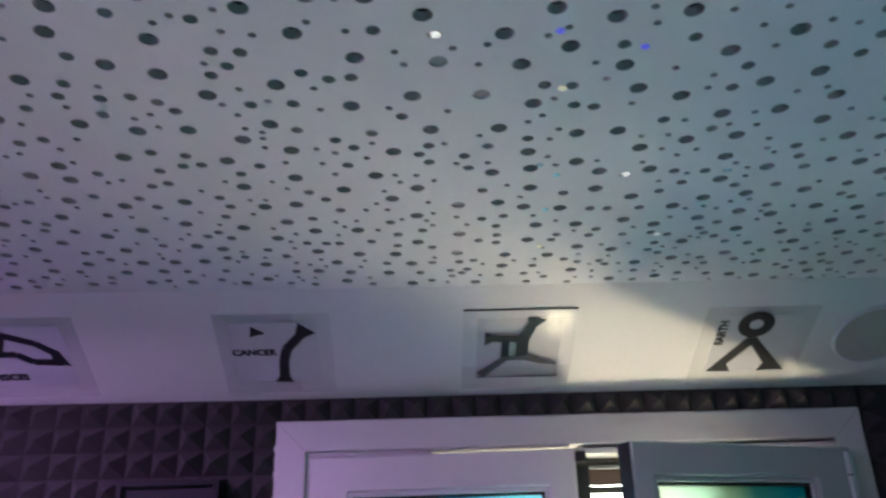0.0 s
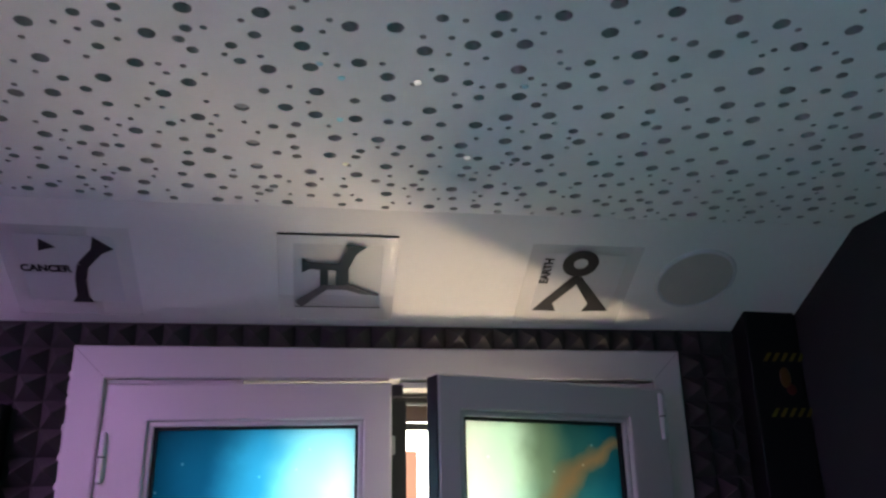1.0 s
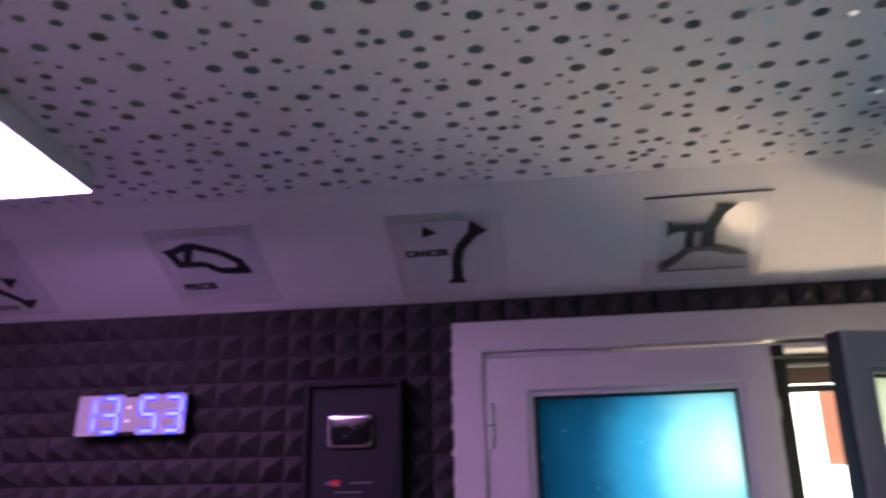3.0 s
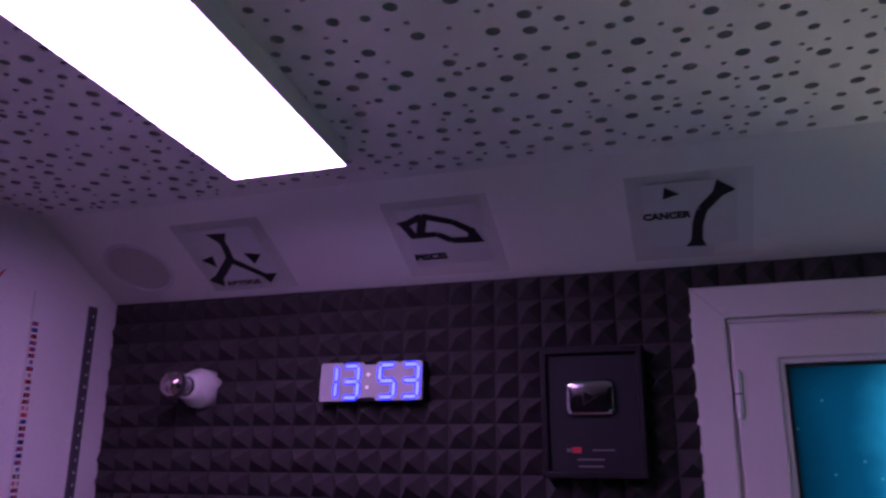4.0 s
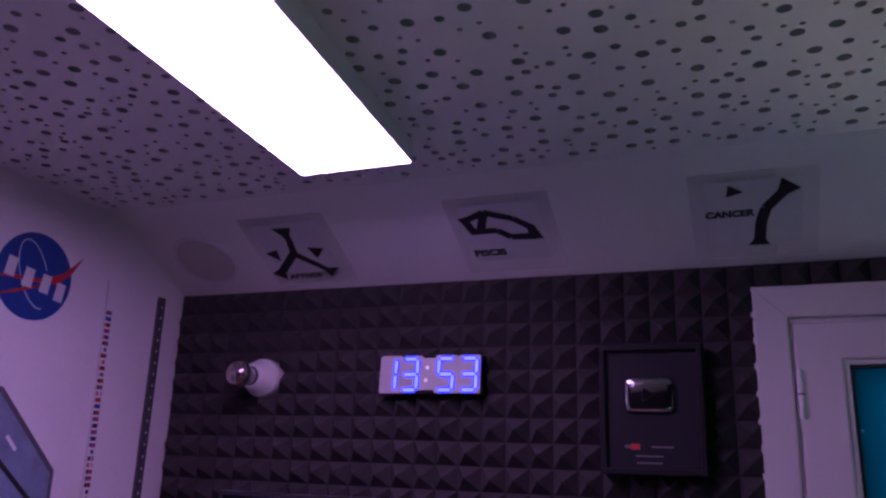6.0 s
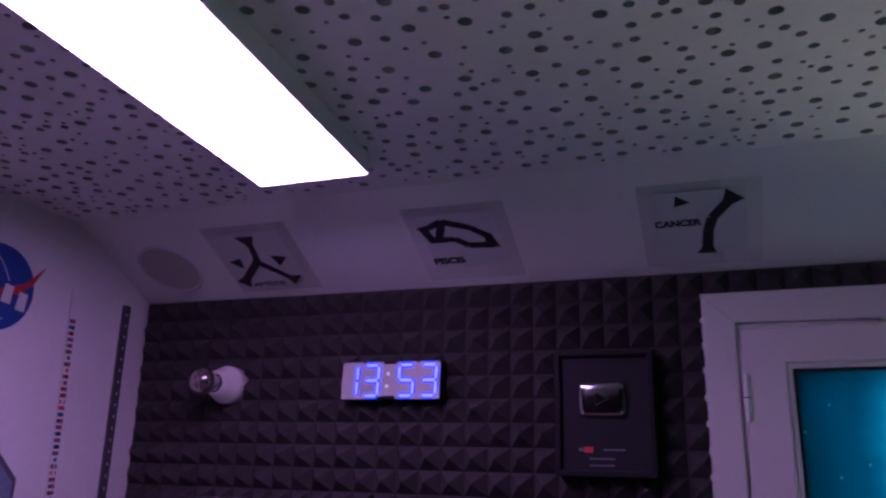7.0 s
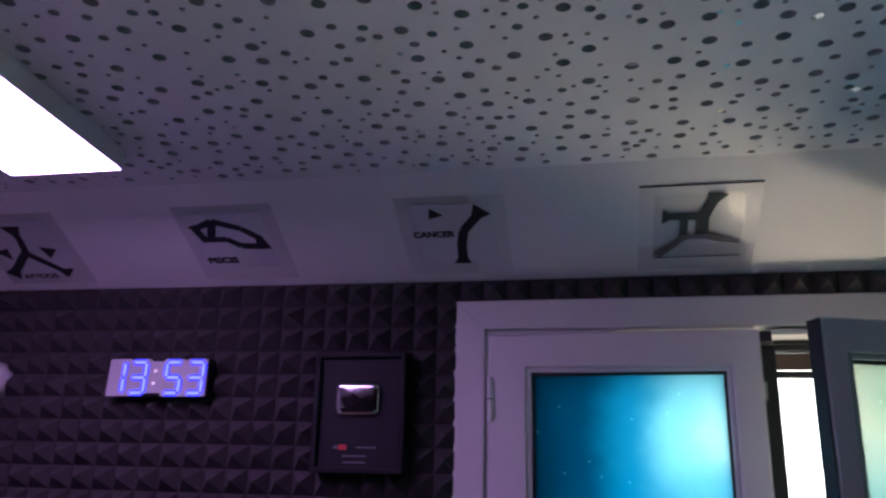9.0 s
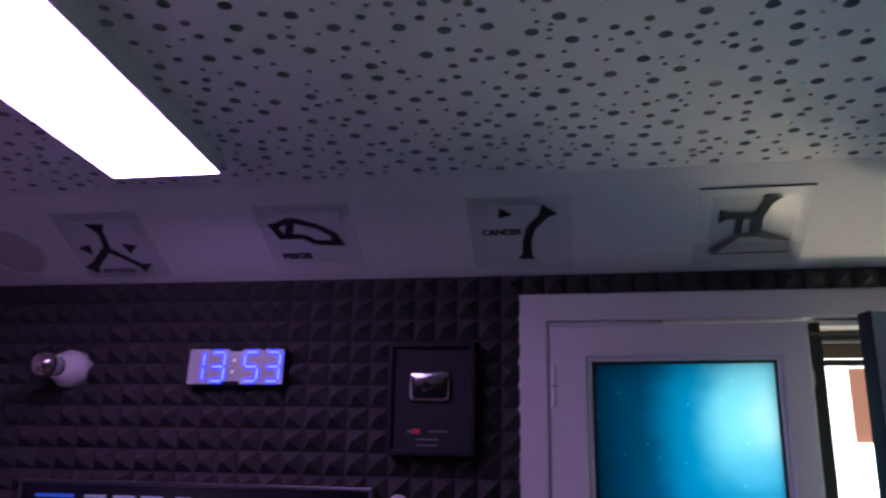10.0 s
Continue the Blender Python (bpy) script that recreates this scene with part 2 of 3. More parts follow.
# ---- the room ----
LEFT, RIGHT, BACK, REAR, TOP = -1.536, 1.626, 0.03, -3.0, 2.264
EDGE_Y, FOOT_Z = -0.304, 2.102
SLOPE = math.atan2(TOP - FOOT_Z, -EDGE_Y)
WX0, WX1, WZ0, WZ1 = 0.0, 1.346, 0.95, 2.05
YAW = -1.4


def turn_y(x):
    """How far the wall stands forward on the window side, where it turns into the room."""
    return math.tan(radians(YAW)) * max(x, 0.0)


def structure(name, bm, material, label, category):
    return tagged(part(name, bm, material), label, category, kind="structure")


structure("floor", box(LEFT - 0.15, RIGHT + 0.15, REAR - 0.15, BACK + 0.2, -0.1, 0.0), FLOOR, "brown wood laminate floor of the small studio", "floor")
bm = box(LEFT - 0.15, WX0 + 0.03, BACK, BACK + 0.2, 0.0, 2.5)
box(WX1 - 0.03, RIGHT + 0.15, BACK, BACK + 0.2, 0.0, 2.5, bm=bm)
box(WX0 + 0.03, WX1 - 0.03, BACK, BACK + 0.2, 0.0, WZ0 + 0.03, bm=bm)
box(WX0 + 0.03, WX1 - 0.03, BACK, BACK + 0.2, WZ1 - 0.03, 2.5, bm=bm)
structure("wall_north", bm, WALL_PAINT, "white painted wall behind the acoustic foam", "wall")
structure("wall_west", box(LEFT - 0.15, LEFT, REAR, BACK, 0.0, 2.5), WALL_PAINT, "white painted side wall with stickers", "wall")
structure("wall_east", box(RIGHT, RIGHT + 0.15, REAR, BACK, 0.0, 2.5), DARK_FOAM, "black padded side wall", "wall")
structure("wall_south", box(LEFT - 0.15, RIGHT + 0.15, REAR - 0.15, REAR, 0.0, 2.5), DARK_FOAM, "dark padded rear wall", "wall")
# sloping soffit between the wall and the ceiling
bm = bmesh.new()
pts = [(BACK, FOOT_Z - 0.004), (0.0, FOOT_Z), (EDGE_Y, TOP), (EDGE_Y, TOP + 0.2), (BACK, TOP + 0.2)]
rings = [[bm.verts.new((x, y if y == BACK else y + turn_y(x), z)) for y, z in pts] for x in (LEFT, 0.0, RIGHT)]
for a, b in zip(rings, rings[1:]):
    for i in range(5):
        bm.faces.new((a[i], a[(i + 1) % 5], b[(i + 1) % 5], b[i]))
bm.faces.new(rings[0])
bm.faces.new(rings[-1])
bmesh.ops.recalc_face_normals(bm, faces=bm.faces[:])
structure("soffit", bm, WHITE_BOARD, "white sloping plasterboard soffit above the window", "soffit")
# perforated ceiling board: round holes of three sizes, with a dark fleece behind
rng = random.Random(7)
HX0, HX1, HY0, HY1, DEEP = LEFT + 0.03, RIGHT - 0.02, -1.5, EDGE_Y - 0.03, 0.0125
holes, buckets, CELL = [], {}, 0.09


def clearance(x, y, r):
    """Free width round a would-be hole, counting what lies within a cell."""
    cx, cy = int(x // CELL), int(y // CELL)
    near = [h for a in (-1, 0, 1) for b in (-1, 0, 1) for h in buckets.get((cx + a, cy + b), ())]
    return min((math.hypot(x - a, y - b) - (r + c) * (1.6 if r + c > 0.017 else 1.0) for a, b, c in near), default=CELL)


# evenly scattered: each new hole takes the freest of several random spots
for radius, wanted, spots in ((0.0106, 560, 9), (0.0077, 620, 7), (0.0043, 780, 5)):
    made = tries = 0
    while made < wanted and tries < 6000:
        tries += 1
        gap, hx, hy = max((clearance(x, y, radius), x, y) for x, y in ((rng.uniform(HX0, HX1), rng.uniform(HY0, HY1)) for _ in range(spots)))
        if gap < 0.006 or abs(hx - 0.365) < 0.014 and rng.random() < 0.85:
            continue
        holes.append((hx, hy, radius))
        buckets.setdefault((int(hx // CELL), int(hy // CELL)), []).append((hx, hy, radius))
        made += 1
from mathutils.geometry import delaunay_2d_cdt
pts2, edges2, owner = [], [], []
for k, (hx, hy, r) in enumerate(holes):
    n = 14 if r > 0.006 else 10
    first = len(pts2)
    for q in range(n):
        pts2.append(Vector((hx + r * math.cos(2 * math.pi * q / n), hy + r * math.sin(2 * math.pi * q / n))))
        owner.append(k)
        edges2.append((first + q, first + (q + 1) % n))
first = len(pts2)
for x, y in ((LEFT, REAR), (RIGHT, REAR), (RIGHT, EDGE_Y), (LEFT, EDGE_Y)):
    pts2.append(Vector((x, y)))
    owner.append(-1)
cv, ce, cf, ov, oe, of = delaunay_2d_cdt(pts2, edges2, [], 0, 1e-6)
own = [owner[o[0]] if o else -1 for o in ov]
verts = [(v.x, v.y, TOP) for v in cv]
faces = []
for f in cf:
    ks = {own[v] for v in f}
    if len(ks) == 1 and -1 not in ks:
        continue
    faces.append(list(f)[::-1])
count = len(faces)
for a, b in edges2:
    base = len(verts)
    pa, pb = pts2[a], pts2[b]
    verts += [(pa.x, pa.y, TOP), (pb.x, pb.y, TOP), (pb.x, pb.y, TOP + DEEP), (pa.x, pa.y, TOP + DEEP)]
    faces.append([base, base + 1, base + 2, base + 3])
sides = len(faces)
# holes along the board joint are filled nearly flush
filled = []
for hx, hy, r in holes:
    if abs(hx - 0.365) < 0.03 and r > 0.006 and rng.random() < 0.6:
        base = len(verts)
        verts += [(hx + r * math.cos(2 * math.pi * q / 14), hy + r * math.sin(2 * math.pi * q / 14), TOP + 0.0035) for q in range(14)]
        filled.append(len(faces))
        faces.append([base + q for q in range(13, -1, -1)])
base = len(verts)
verts += [(LEFT, REAR, TOP + DEEP), (RIGHT, REAR, TOP + DEEP), (RIGHT, EDGE_Y, TOP + DEEP), (LEFT, EDGE_Y, TOP + DEEP)]
faces.append([base, base + 3, base + 2, base + 1])
me = bpy.data.meshes.new("ceiling")
me.from_pydata(verts, [], faces)
me.materials.append(WHITE_BOARD)
me.materials.append(FLEECE)
me.materials.append(CORE)
me.polygons[len(faces) - 1].material_index = 1
for k in range(count, sides):
    me.polygons[k].material_index = 2
me.materials.append(FILLER)
for k in filled:
    me.polygons[k].material_index = 3
me.update()
tagged(new("ceiling", me), "white perforated acoustic plasterboard ceiling with random round holes", "ceiling", kind="structure")
structure("roof", box(LEFT - 0.15, RIGHT + 0.15, REAR - 0.15, BACK + 0.2, 2.5, 2.6), WALL_PAINT, "plain slab that closes the room above", "roof")

# ---- window ----
win = empty("window_1", pose(0, 0, 0, 0, 0, YAW), "white plastic double casement window, one leaf standing open", "window", kind="structure")


def frame_of(x0, x1, z0, z1, w, y0, y1, bev=0.004, wl=None, wr=None):
    """Four mitred bars round an opening, with softened edges."""
    wl, wr = wl or w, wr or w
    bm = bmesh.new()
    outer, inner = [(x0, z0), (x1, z0), (x1, z1), (x0, z1)], [(x0 + wl, z0 + w), (x1 - wr, z0 + w), (x1 - wr, z1 - w), (x0 + wl, z1 - w)]
    grid = [[bm.verts.new((x, y, z)) for x, z in ring] for y in (y0, y1) for ring in (outer, inner)]
    fo, fi, bo, bi = grid
    for k in range(4):
        j = (k + 1) % 4
        bm.faces.new((fo[k], fo[j], fi[j], fi[k]))
        bm.faces.new((bo[j], bo[k], bi[k], bi[j]))
        bm.faces.new((fo[j], fo[k], bo[k], bo[j]))
        bm.faces.new((fi[k], fi[j], bi[j], bi[k]))
    bmesh.ops.recalc_face_normals(bm, faces=bm.faces[:])
    edges = [e for e in bm.edges if len({round(v.co.y, 4) for v in e.verts}) == 1 and min(v.co.y for v in e.verts) < y0 + 1e-4]
    bmesh.ops.bevel(bm, geom=edges, offset=bev, segments=2, profile=0.5, affect="EDGES")
    return bm


FW = 0.070
part("window_frame", frame_of(WX0, WX1, WZ0, WZ1, FW, -0.012, 0.055, 0.005), PVC, win, "white plastic outer frame with mitred corners")
part("inner_rebate", frame_of(WX0 + 0.05, WX1 - 0.05, WZ0 + 0.05, WZ1 - 0.05, 0.045, 0.055, 0.085, 0.003), PVC, win)
part("seal", frame_of(WX0 + 0.093, WX1 - 0.093, WZ0 + 0.093, WZ1 - 0.093, 0.008, 0.050, 0.0545, 0.001), GASKET, win, "black rubber seal")


LEAF_TOP, LZ = 1.968, WZ0 + 0.065


def leaf(name, m, w, top, rim, hinge_rim, free_rim, film_mat, mirror, hinge_z, label):
    """A casement leaf hinged at its local origin; it reaches along x (or -x where mirrored), from the bottom up."""
    h = top - LZ
    e = 0.018
    if mirror:
        flange, body = frame_of(-w, 0, 0, h, rim, -0.030, -0.012, 0.005, free_rim, hinge_rim), frame_of(-w + e, -e, e, h - e, rim - e, -0.012, 0.030, 0.002, free_rim - e, hinge_rim - e)
    else:
        flange, body = frame_of(0, w, 0, h, rim, -0.030, -0.012, 0.005, hinge_rim, free_rim), frame_of(e, w - e, e, h - e, rim - e, -0.012, 0.030, 0.002, hinge_rim - e, free_rim - e)
    root = part(name, join(flange, body), PVC, win, label)
    root.matrix_local = m
    a, b = (hinge_rim, w - free_rim) if not mirror else (-w + free_rim, -hinge_rim)
    part("glazing_bead", frame_of(a - 0.001, b + 0.001, rim - 0.001, h - rim + 0.001, 0.012, -0.022, 0.010, 0.004), PVC, root)
    part("gasket", frame_of(a + 0.011, b - 0.011, rim + 0.011, h - rim - 0.011, 0.006, -0.014, 0.012, 0.001), GASKET, root, "black rubber gasket")
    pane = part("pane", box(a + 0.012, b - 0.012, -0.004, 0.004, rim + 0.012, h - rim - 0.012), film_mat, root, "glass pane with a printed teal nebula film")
    # the film's own space starts at the pane's upper near corner
    me = pane.data
    off = Vector((a + 0.012, 0, h - rim - 0.012))
    for v in me.vertices:
        v.co -= off
    pane.location = off
    for zc in (hinge_z - LZ, 0.2):
        hb = lathe([(0, -0.050), (0.0055, -0.050), (0.0066, -0.048), (0.0066, -0.002), (0.0058, 0.0), (0.0066, 0.002), (0.0066, 0.048), (0.0055, 0.050), (0, 0.050)], 16)
        hinge = part("hinge", hb, WHITE_PLASTIC, root, "white knuckle hinge", smooth=False)
        hinge.location = (0.006, -0.036, zc) if not mirror else (-0.014, -0.031, zc)
        gap = part("hinge_joint", lathe([(0, -0.0012), (0.0069, -0.0012), (0.0069, 0.0012), (0, 0.0012)], 16), GASKET, root)
        gap.location = hinge.location
        plate = part("hinge_plate", box(-0.001, 0.015, -0.0325, -0.0302, zc - 0.045, zc + 0.045, 0.001) if not mirror else box(-0.015, 0.001, -0.0325, -0.0302, zc - 0.045, zc + 0.045, 0.001), WHITE_PLASTIC, root)
    return root


leaf_a = leaf("leaf", pose(WX0 + 0.0785, 0.022, LZ, 0, 0, -4.0), 0.5925, LEAF_TOP, 0.077, 0.0885, 0.060, FILM_A, False, 1.820, "white casement leaf, slightly ajar")
leaf_b = leaf("leaf", pose(WX1 - 0.072, -0.014, LZ, 0, 0, 20.8), 0.584, 1.956, 0.067, 0.110, 0.052, FILM_B, True, 1.895, "white casement leaf, standing open into the room")
H = LEAF_TOP - LZ
# cover strip, lock rail and keeps on the free edge of the first leaf
part("lock_rail", box(0.5815, 0.588, -0.011, 0.024, 0.03, H - 0.03, 0.001), GASKET, leaf_a, "dark metal lock rail")
part("edge_cap", box(0.592, 0.616, -0.036, 0.000, H - 0.030, H - 0.006, 0.003), GASKET, leaf_a, "black plastic end cap")
part("cover_strip", box(0.589, 0.624, -0.006, 0.016, 0.02, H - 0.035, 0.003), GASKET, leaf_a)
for zc in (H - 0.13, H - 0.55):
    part("keep", box(0.588, 0.600, -0.011, -0.0065, zc - 0.02, zc + 0.02, 0.003), STEEL, leaf_a, "zinc keep")
part("lock_rail", box(-0.572, -0.5665, -0.008, 0.022, 0.03, H - 0.045, 0.001), STEEL, leaf_b)
# added bars that keep daylight out between the first leaf and the frame
part("light_stop", box(WX0 + 0.0705, WX0 + 0.35, 0.014, 0.0545, 1.9535, 1.9795, 0.001), PVC, win)
part("light_stop", box(WX0 + 0.3505, WX0 + 0.665, -0.011, 0.0545, 1.9765, 1.9795, 0.001), PVC, win)
part("light_stop", box(WX0 + 0.0705, WX0 + 0.0880, 0.014, 0.0545, WZ0 + 0.071, 1.9530, 0.001), PVC, win)
# added strips: the first dims the slit over the open leaf, the others lighten dark gaps
part("gap_strip", box(WX0 + 0.69, WX1 - 0.0705, -0.010, 0.0540, 1.9600, 1.9735, 0.002), PVC, win)
part("gap_strip", box(WX0 + 0.0705, WX0 + 0.0770, 0.001, 0.0135, WZ0 + 0.071, 1.9690, 0.001), PVC, win)
part("gap_strip", box(WX0 + 0.0705, WX0 + 0.35, 0.001, 0.0135, 1.9700, 1.9795, 0.001), PVC, win)
part("edge_gasket", box(-0.5862, -0.5842, -0.029, 0.010, 0.004, 1.956 - LZ - 0.004), GASKET, leaf_b, "black rubber edge seal")
# smeared white sealant where the frame meets the foam
srng = random.Random(5)
bm = bmesh.new()
z = WZ1 - 0.01
while z > 1.25:
    step = srng.uniform(0.012, 0.03)
    box(WX0 - srng.uniform(0.0012, 0.0042), WX0 + 0.002, -0.010 + srng.uniform(-0.001, 0.003), 0.02, z - step - 0.004, z, 0.0018, 1, bm=bm)
    z -= step
part("sealant", bm, PVC, win, "uneven bead of white sealant")
# mitre joints at the upper corners of the outer frame
for cx, d in ((WX0, 1), (WX1, -1)):
    bm = prism([(cx + d * 0.003, WZ1 - 0.0022), (cx + d * 0.0022, WZ1 - 0.003), (cx + d * (FW - 0.004), WZ1 - FW + 0.0032), (cx + d * (FW - 0.0032), WZ1 - FW + 0.004)], 0.0121, 0.0125)
    bm.transform(pose(0, 0, 0, 90, 0, 0))
    part("mitre_joint", bm, mat("joint_dirt", (0.38, 0.36, 0.35), 0.6), win)
# outside: shutter box under the lintel, and the house across the yard
shutter = empty("roller_shutter", pose(0, 0, 0), "dark brown roller shutter wound up above the window outside", "shutter")
part("shutter_box", box(WX0 + 0.03, WX1 - 0.03, 0.10, 0.23, 1.945, 2.02, 0.004), GASKET, shutter)
part("bottom_slat", box(WX0 + 0.05, WX1 - 0.05, 0.135, 0.150, 1.905, 1.943, 0.004), mat("brown_slat", (0.16, 0.09, 0.07), 0.5), shutter)
part("end_bar", box(WX0 + 0.05, WX1 - 0.05, 0.132, 0.153, 1.886, 1.902, 0.003), GASKET, shutter)

# walls and shutters emit in place of sunlight, and backlight the panes
FACADE = glow("glow_render", (1.0, 0.96, 0.90), 8.0)
TERRA = glow("glow_terracotta", (0.95, 0.42, 0.28), 0.9)
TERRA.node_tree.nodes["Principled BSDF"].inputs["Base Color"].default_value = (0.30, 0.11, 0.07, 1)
house = empty("house", pose(0, 4.0, 0), "white house with terracotta shutters across the yard, glowing in place of sunlight", "house")
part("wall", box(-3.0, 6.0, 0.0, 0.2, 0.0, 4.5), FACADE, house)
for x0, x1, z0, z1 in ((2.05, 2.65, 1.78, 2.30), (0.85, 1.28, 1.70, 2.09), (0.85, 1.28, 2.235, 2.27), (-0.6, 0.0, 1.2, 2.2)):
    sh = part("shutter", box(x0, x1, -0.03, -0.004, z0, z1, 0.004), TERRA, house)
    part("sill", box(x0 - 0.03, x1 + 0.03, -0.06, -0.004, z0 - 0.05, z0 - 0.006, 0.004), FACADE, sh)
structure("ground", box(-40, 40, BACK + 0.2, 60, -0.3, -0.1), mat("concrete_yard", (0.4, 0.38, 0.34), 0.9, vary=0.2, scale=3), "pale concrete yard outside the window", "ground")

# ---- ceiling light ----
LAMP = glow("lamp_diffuser", (0.72, 0.37, 1.0), LAMP_POWER)
lamp = empty("ceiling_light", pose(-0.7195, -0.5025, TOP), "long rectangular ceiling light glowing violet white", "ceiling light")


def skewed(x0, x1, y0, y1, z0, z1):
    """A flat box whose long sides run askew to its end."""
    return prism([(x + 0.092 * -y, y) for x, y in ((x0, y0), (x1, y0), (x1, y1), (x0, y1))], z0, z1)


part("housing", skewed(-0.1245, 0.1245, -1.2, 0.003, -0.0415, 0.0), WHITE_PLASTIC, lamp, "white aluminium surround")
part("diffuser", skewed(-0.1215, 0.1215, -1.195, 0.0, -0.0435, -0.0418), LAMP, lamp, "glowing opal diffuser")

# tiny glowing discs on the face of the ceiling board
for i, (x, y, hue) in enumerate(((0.622, -0.800, 0), (0.737, -0.574, 0), (0.538, -0.524, 1), (0.519, -0.798, 2), (0.489, -0.829, 3), (0.522, -0.680, 2), (0.771, -0.810, 3), (0.486, -1.020, 1), (0.331, -1.120, 0), (0.464, -1.127, 4), (0.563, -1.100, 4))):
    tint, power = (((1.0, 0.93, 0.85), 0.62), ((0.85, 0.74, 0.55), 0.42), ((0.30, 0.62, 0.66), 0.30), ((0.28, 0.45, 0.52), 0.24), ((0.14, 0.14, 0.8), 0.4))[hue]
    ob = part("glow_dot", lathe([(0, -0.0015), (0.0040, -0.0015), (0.0050, -0.0004), (0.0052, 0.004)], 14), glow("dot_glow", tint, power))
    ob.location = (x, y, TOP)
    tagged(ob, ("tiny white glowing dot on the ceiling", "tiny amber glowing dot on the ceiling", "tiny cyan glowing dot on the ceiling", "tiny faint cyan glowing dot on the ceiling", "tiny blue glowing dot on the ceiling")[hue], "pin light", "pin lights in the ceiling")


# ---- soffit: plaques and loudspeakers ----
def stroke(points, width, z0, z1, bm):
    """A flat bar of the given width along each leg of a line; width may be a list, one for each point."""
    ws = width if isinstance(width, list) else [width] * len(points)
    for (a, wa), (b, wb) in zip(zip(points, ws), zip(points[1:], ws[1:])):
        d = Vector((b[0] - a[0], b[1] - a[1])).normalized()
        n = Vector((-d.y, d.x))
        quad = [(a[0] + n.x * wa / 2, a[1] + n.y * wa / 2), (a[0] - n.x * wa / 2, a[1] - n.y * wa / 2), (b[0] - n.x * wb / 2, b[1] - n.y * wb / 2), (b[0] + n.x * wb / 2, b[1] + n.y * wb / 2)]
        join(bm, prism(quad, z0, z1))
    return bm


def shapes(items):
    """Glyph pieces in centimetres, v up the slope: a filled outline, or ('bar', points, width)."""
    made = []
    for k, it in enumerate(items):
        top, bm = -0.0070 - 0.0002 * k, bmesh.new()
        if it[0] == "bar":
            w = [x / 100 for x in it[2]] if isinstance(it[2], list) else it[2] / 100
            stroke([(u / 100, -v / 100) for u, v in it[1]], w, top, -0.0062, bm)
        else:
            join(bm, prism([(u / 100, -v / 100) for u, v in it], top, -0.0062))
        made.append(bm)
    return made


def words(text, height, width, m, material, name, parent, label=""):
    """Lettering as thin mesh, fitted to the given height and width from its lower left corner."""
    cu = bpy.data.curves.new("words", "FONT")
    cu.body, cu.size, cu.extrude, cu.offset = text, 1.0, 0.0, 0.045
    ob = bpy.data.objects.new("words", cu)
    scene.collection.objects.link(ob)
    me = bpy.data.meshes.new_from_object(ob.evaluated_get(bpy.context.evaluated_depsgraph_get()))
    bpy.data.objects.remove(ob)
    bpy.data.curves.remove(cu)
    xs, ys = [v.co.x for v in me.vertices], [v.co.y for v in me.vertices]
    for v in me.vertices:
        v.co = ((v.co.x - min(xs)) / (max(xs) - min(xs)) * width, (v.co.y - min(ys)) / (max(ys) - min(ys)) * height, 0)
    me.transform(m)
    me.materials.append(material)
    ob = new(name, me)
    ob.parent = parent
    if label:
        ob["label"] = label
    return ob


def ring(cu, cv, ro, ri):
    n = 32
    bm = bmesh.new()
    loops = [[bm.verts.new(((cu + r * math.cos(2 * math.pi * k / n)) / 100, -(cv + r * math.sin(2 * math.pi * k / n)) / 100, z)) for k in range(n)] for z in (-0.0072, -0.0062) for r in (ro, ri)]
    a, b, c, d = loops
    for k in range(n):
        j = (k + 1) % n
        for p, q in ((a, b), (c, d), (a, c), (b, d)):
            bm.faces.new((p[k], p[j], q[j], q[k]))
    bmesh.ops.recalc_face_normals(bm, faces=bm.faces[:])
    return bm


def plaque(cx, tilt, glyph, text, label, sheet_mat, ink, extra=None, worn=()):
    p = empty("glyph_plaque", pose(cx, turn_y(cx), FOOT_Z, -math.degrees(SLOPE) + tilt, 0, YAW if cx > 0.2 else 0.0) @ pose(0, -0.0155 - 0.40 * turn_y(cx), 0), label, "plaque", "plaques on the soffit")
    if sheet_mat is HAZY:
        # black strip paints the shadow gap along the lifted top edge
        part("edge_shadow", box(-0.121, 0.121, -0.2665, -0.2640, -0.0045, -0.0005, 0.0005), INK, p, "dark strip drawn as the shadow along the lifted edge")
        part("lower_edge", box(-0.090, 0.095, -0.0576, -0.0560, -0.0062, -0.0047), INK, p)
    part("plate", box(-0.122, 0.122, -0.263, -0.016, -0.0045, -0.0005, 0.001), ACRYLIC, p, "clear acrylic plate").visible_shadow = False
    part("sheet", box(-0.091, 0.092, -0.242, -0.058, -0.0054, -0.0047, 0.0002), sheet_mat, p).visible_shadow = False
    for k, piece in enumerate(glyph() + ([extra()] if extra else [])):
        part("glyph_stroke", piece, WORN if k in worn else ink, p, "black cut-out stroke")
    if text:
        word, hgt, wid, u, v, turn = text
        flip = Matrix.Translation((u / 100, -v / 100, -0.0074)) @ pose(0, 0, 0, 180, 0, 0) @ pose(0, 0, 0, 0, 0, turn)
        words(word, hgt, wid, flip, ink, "lettering", p)
    return p


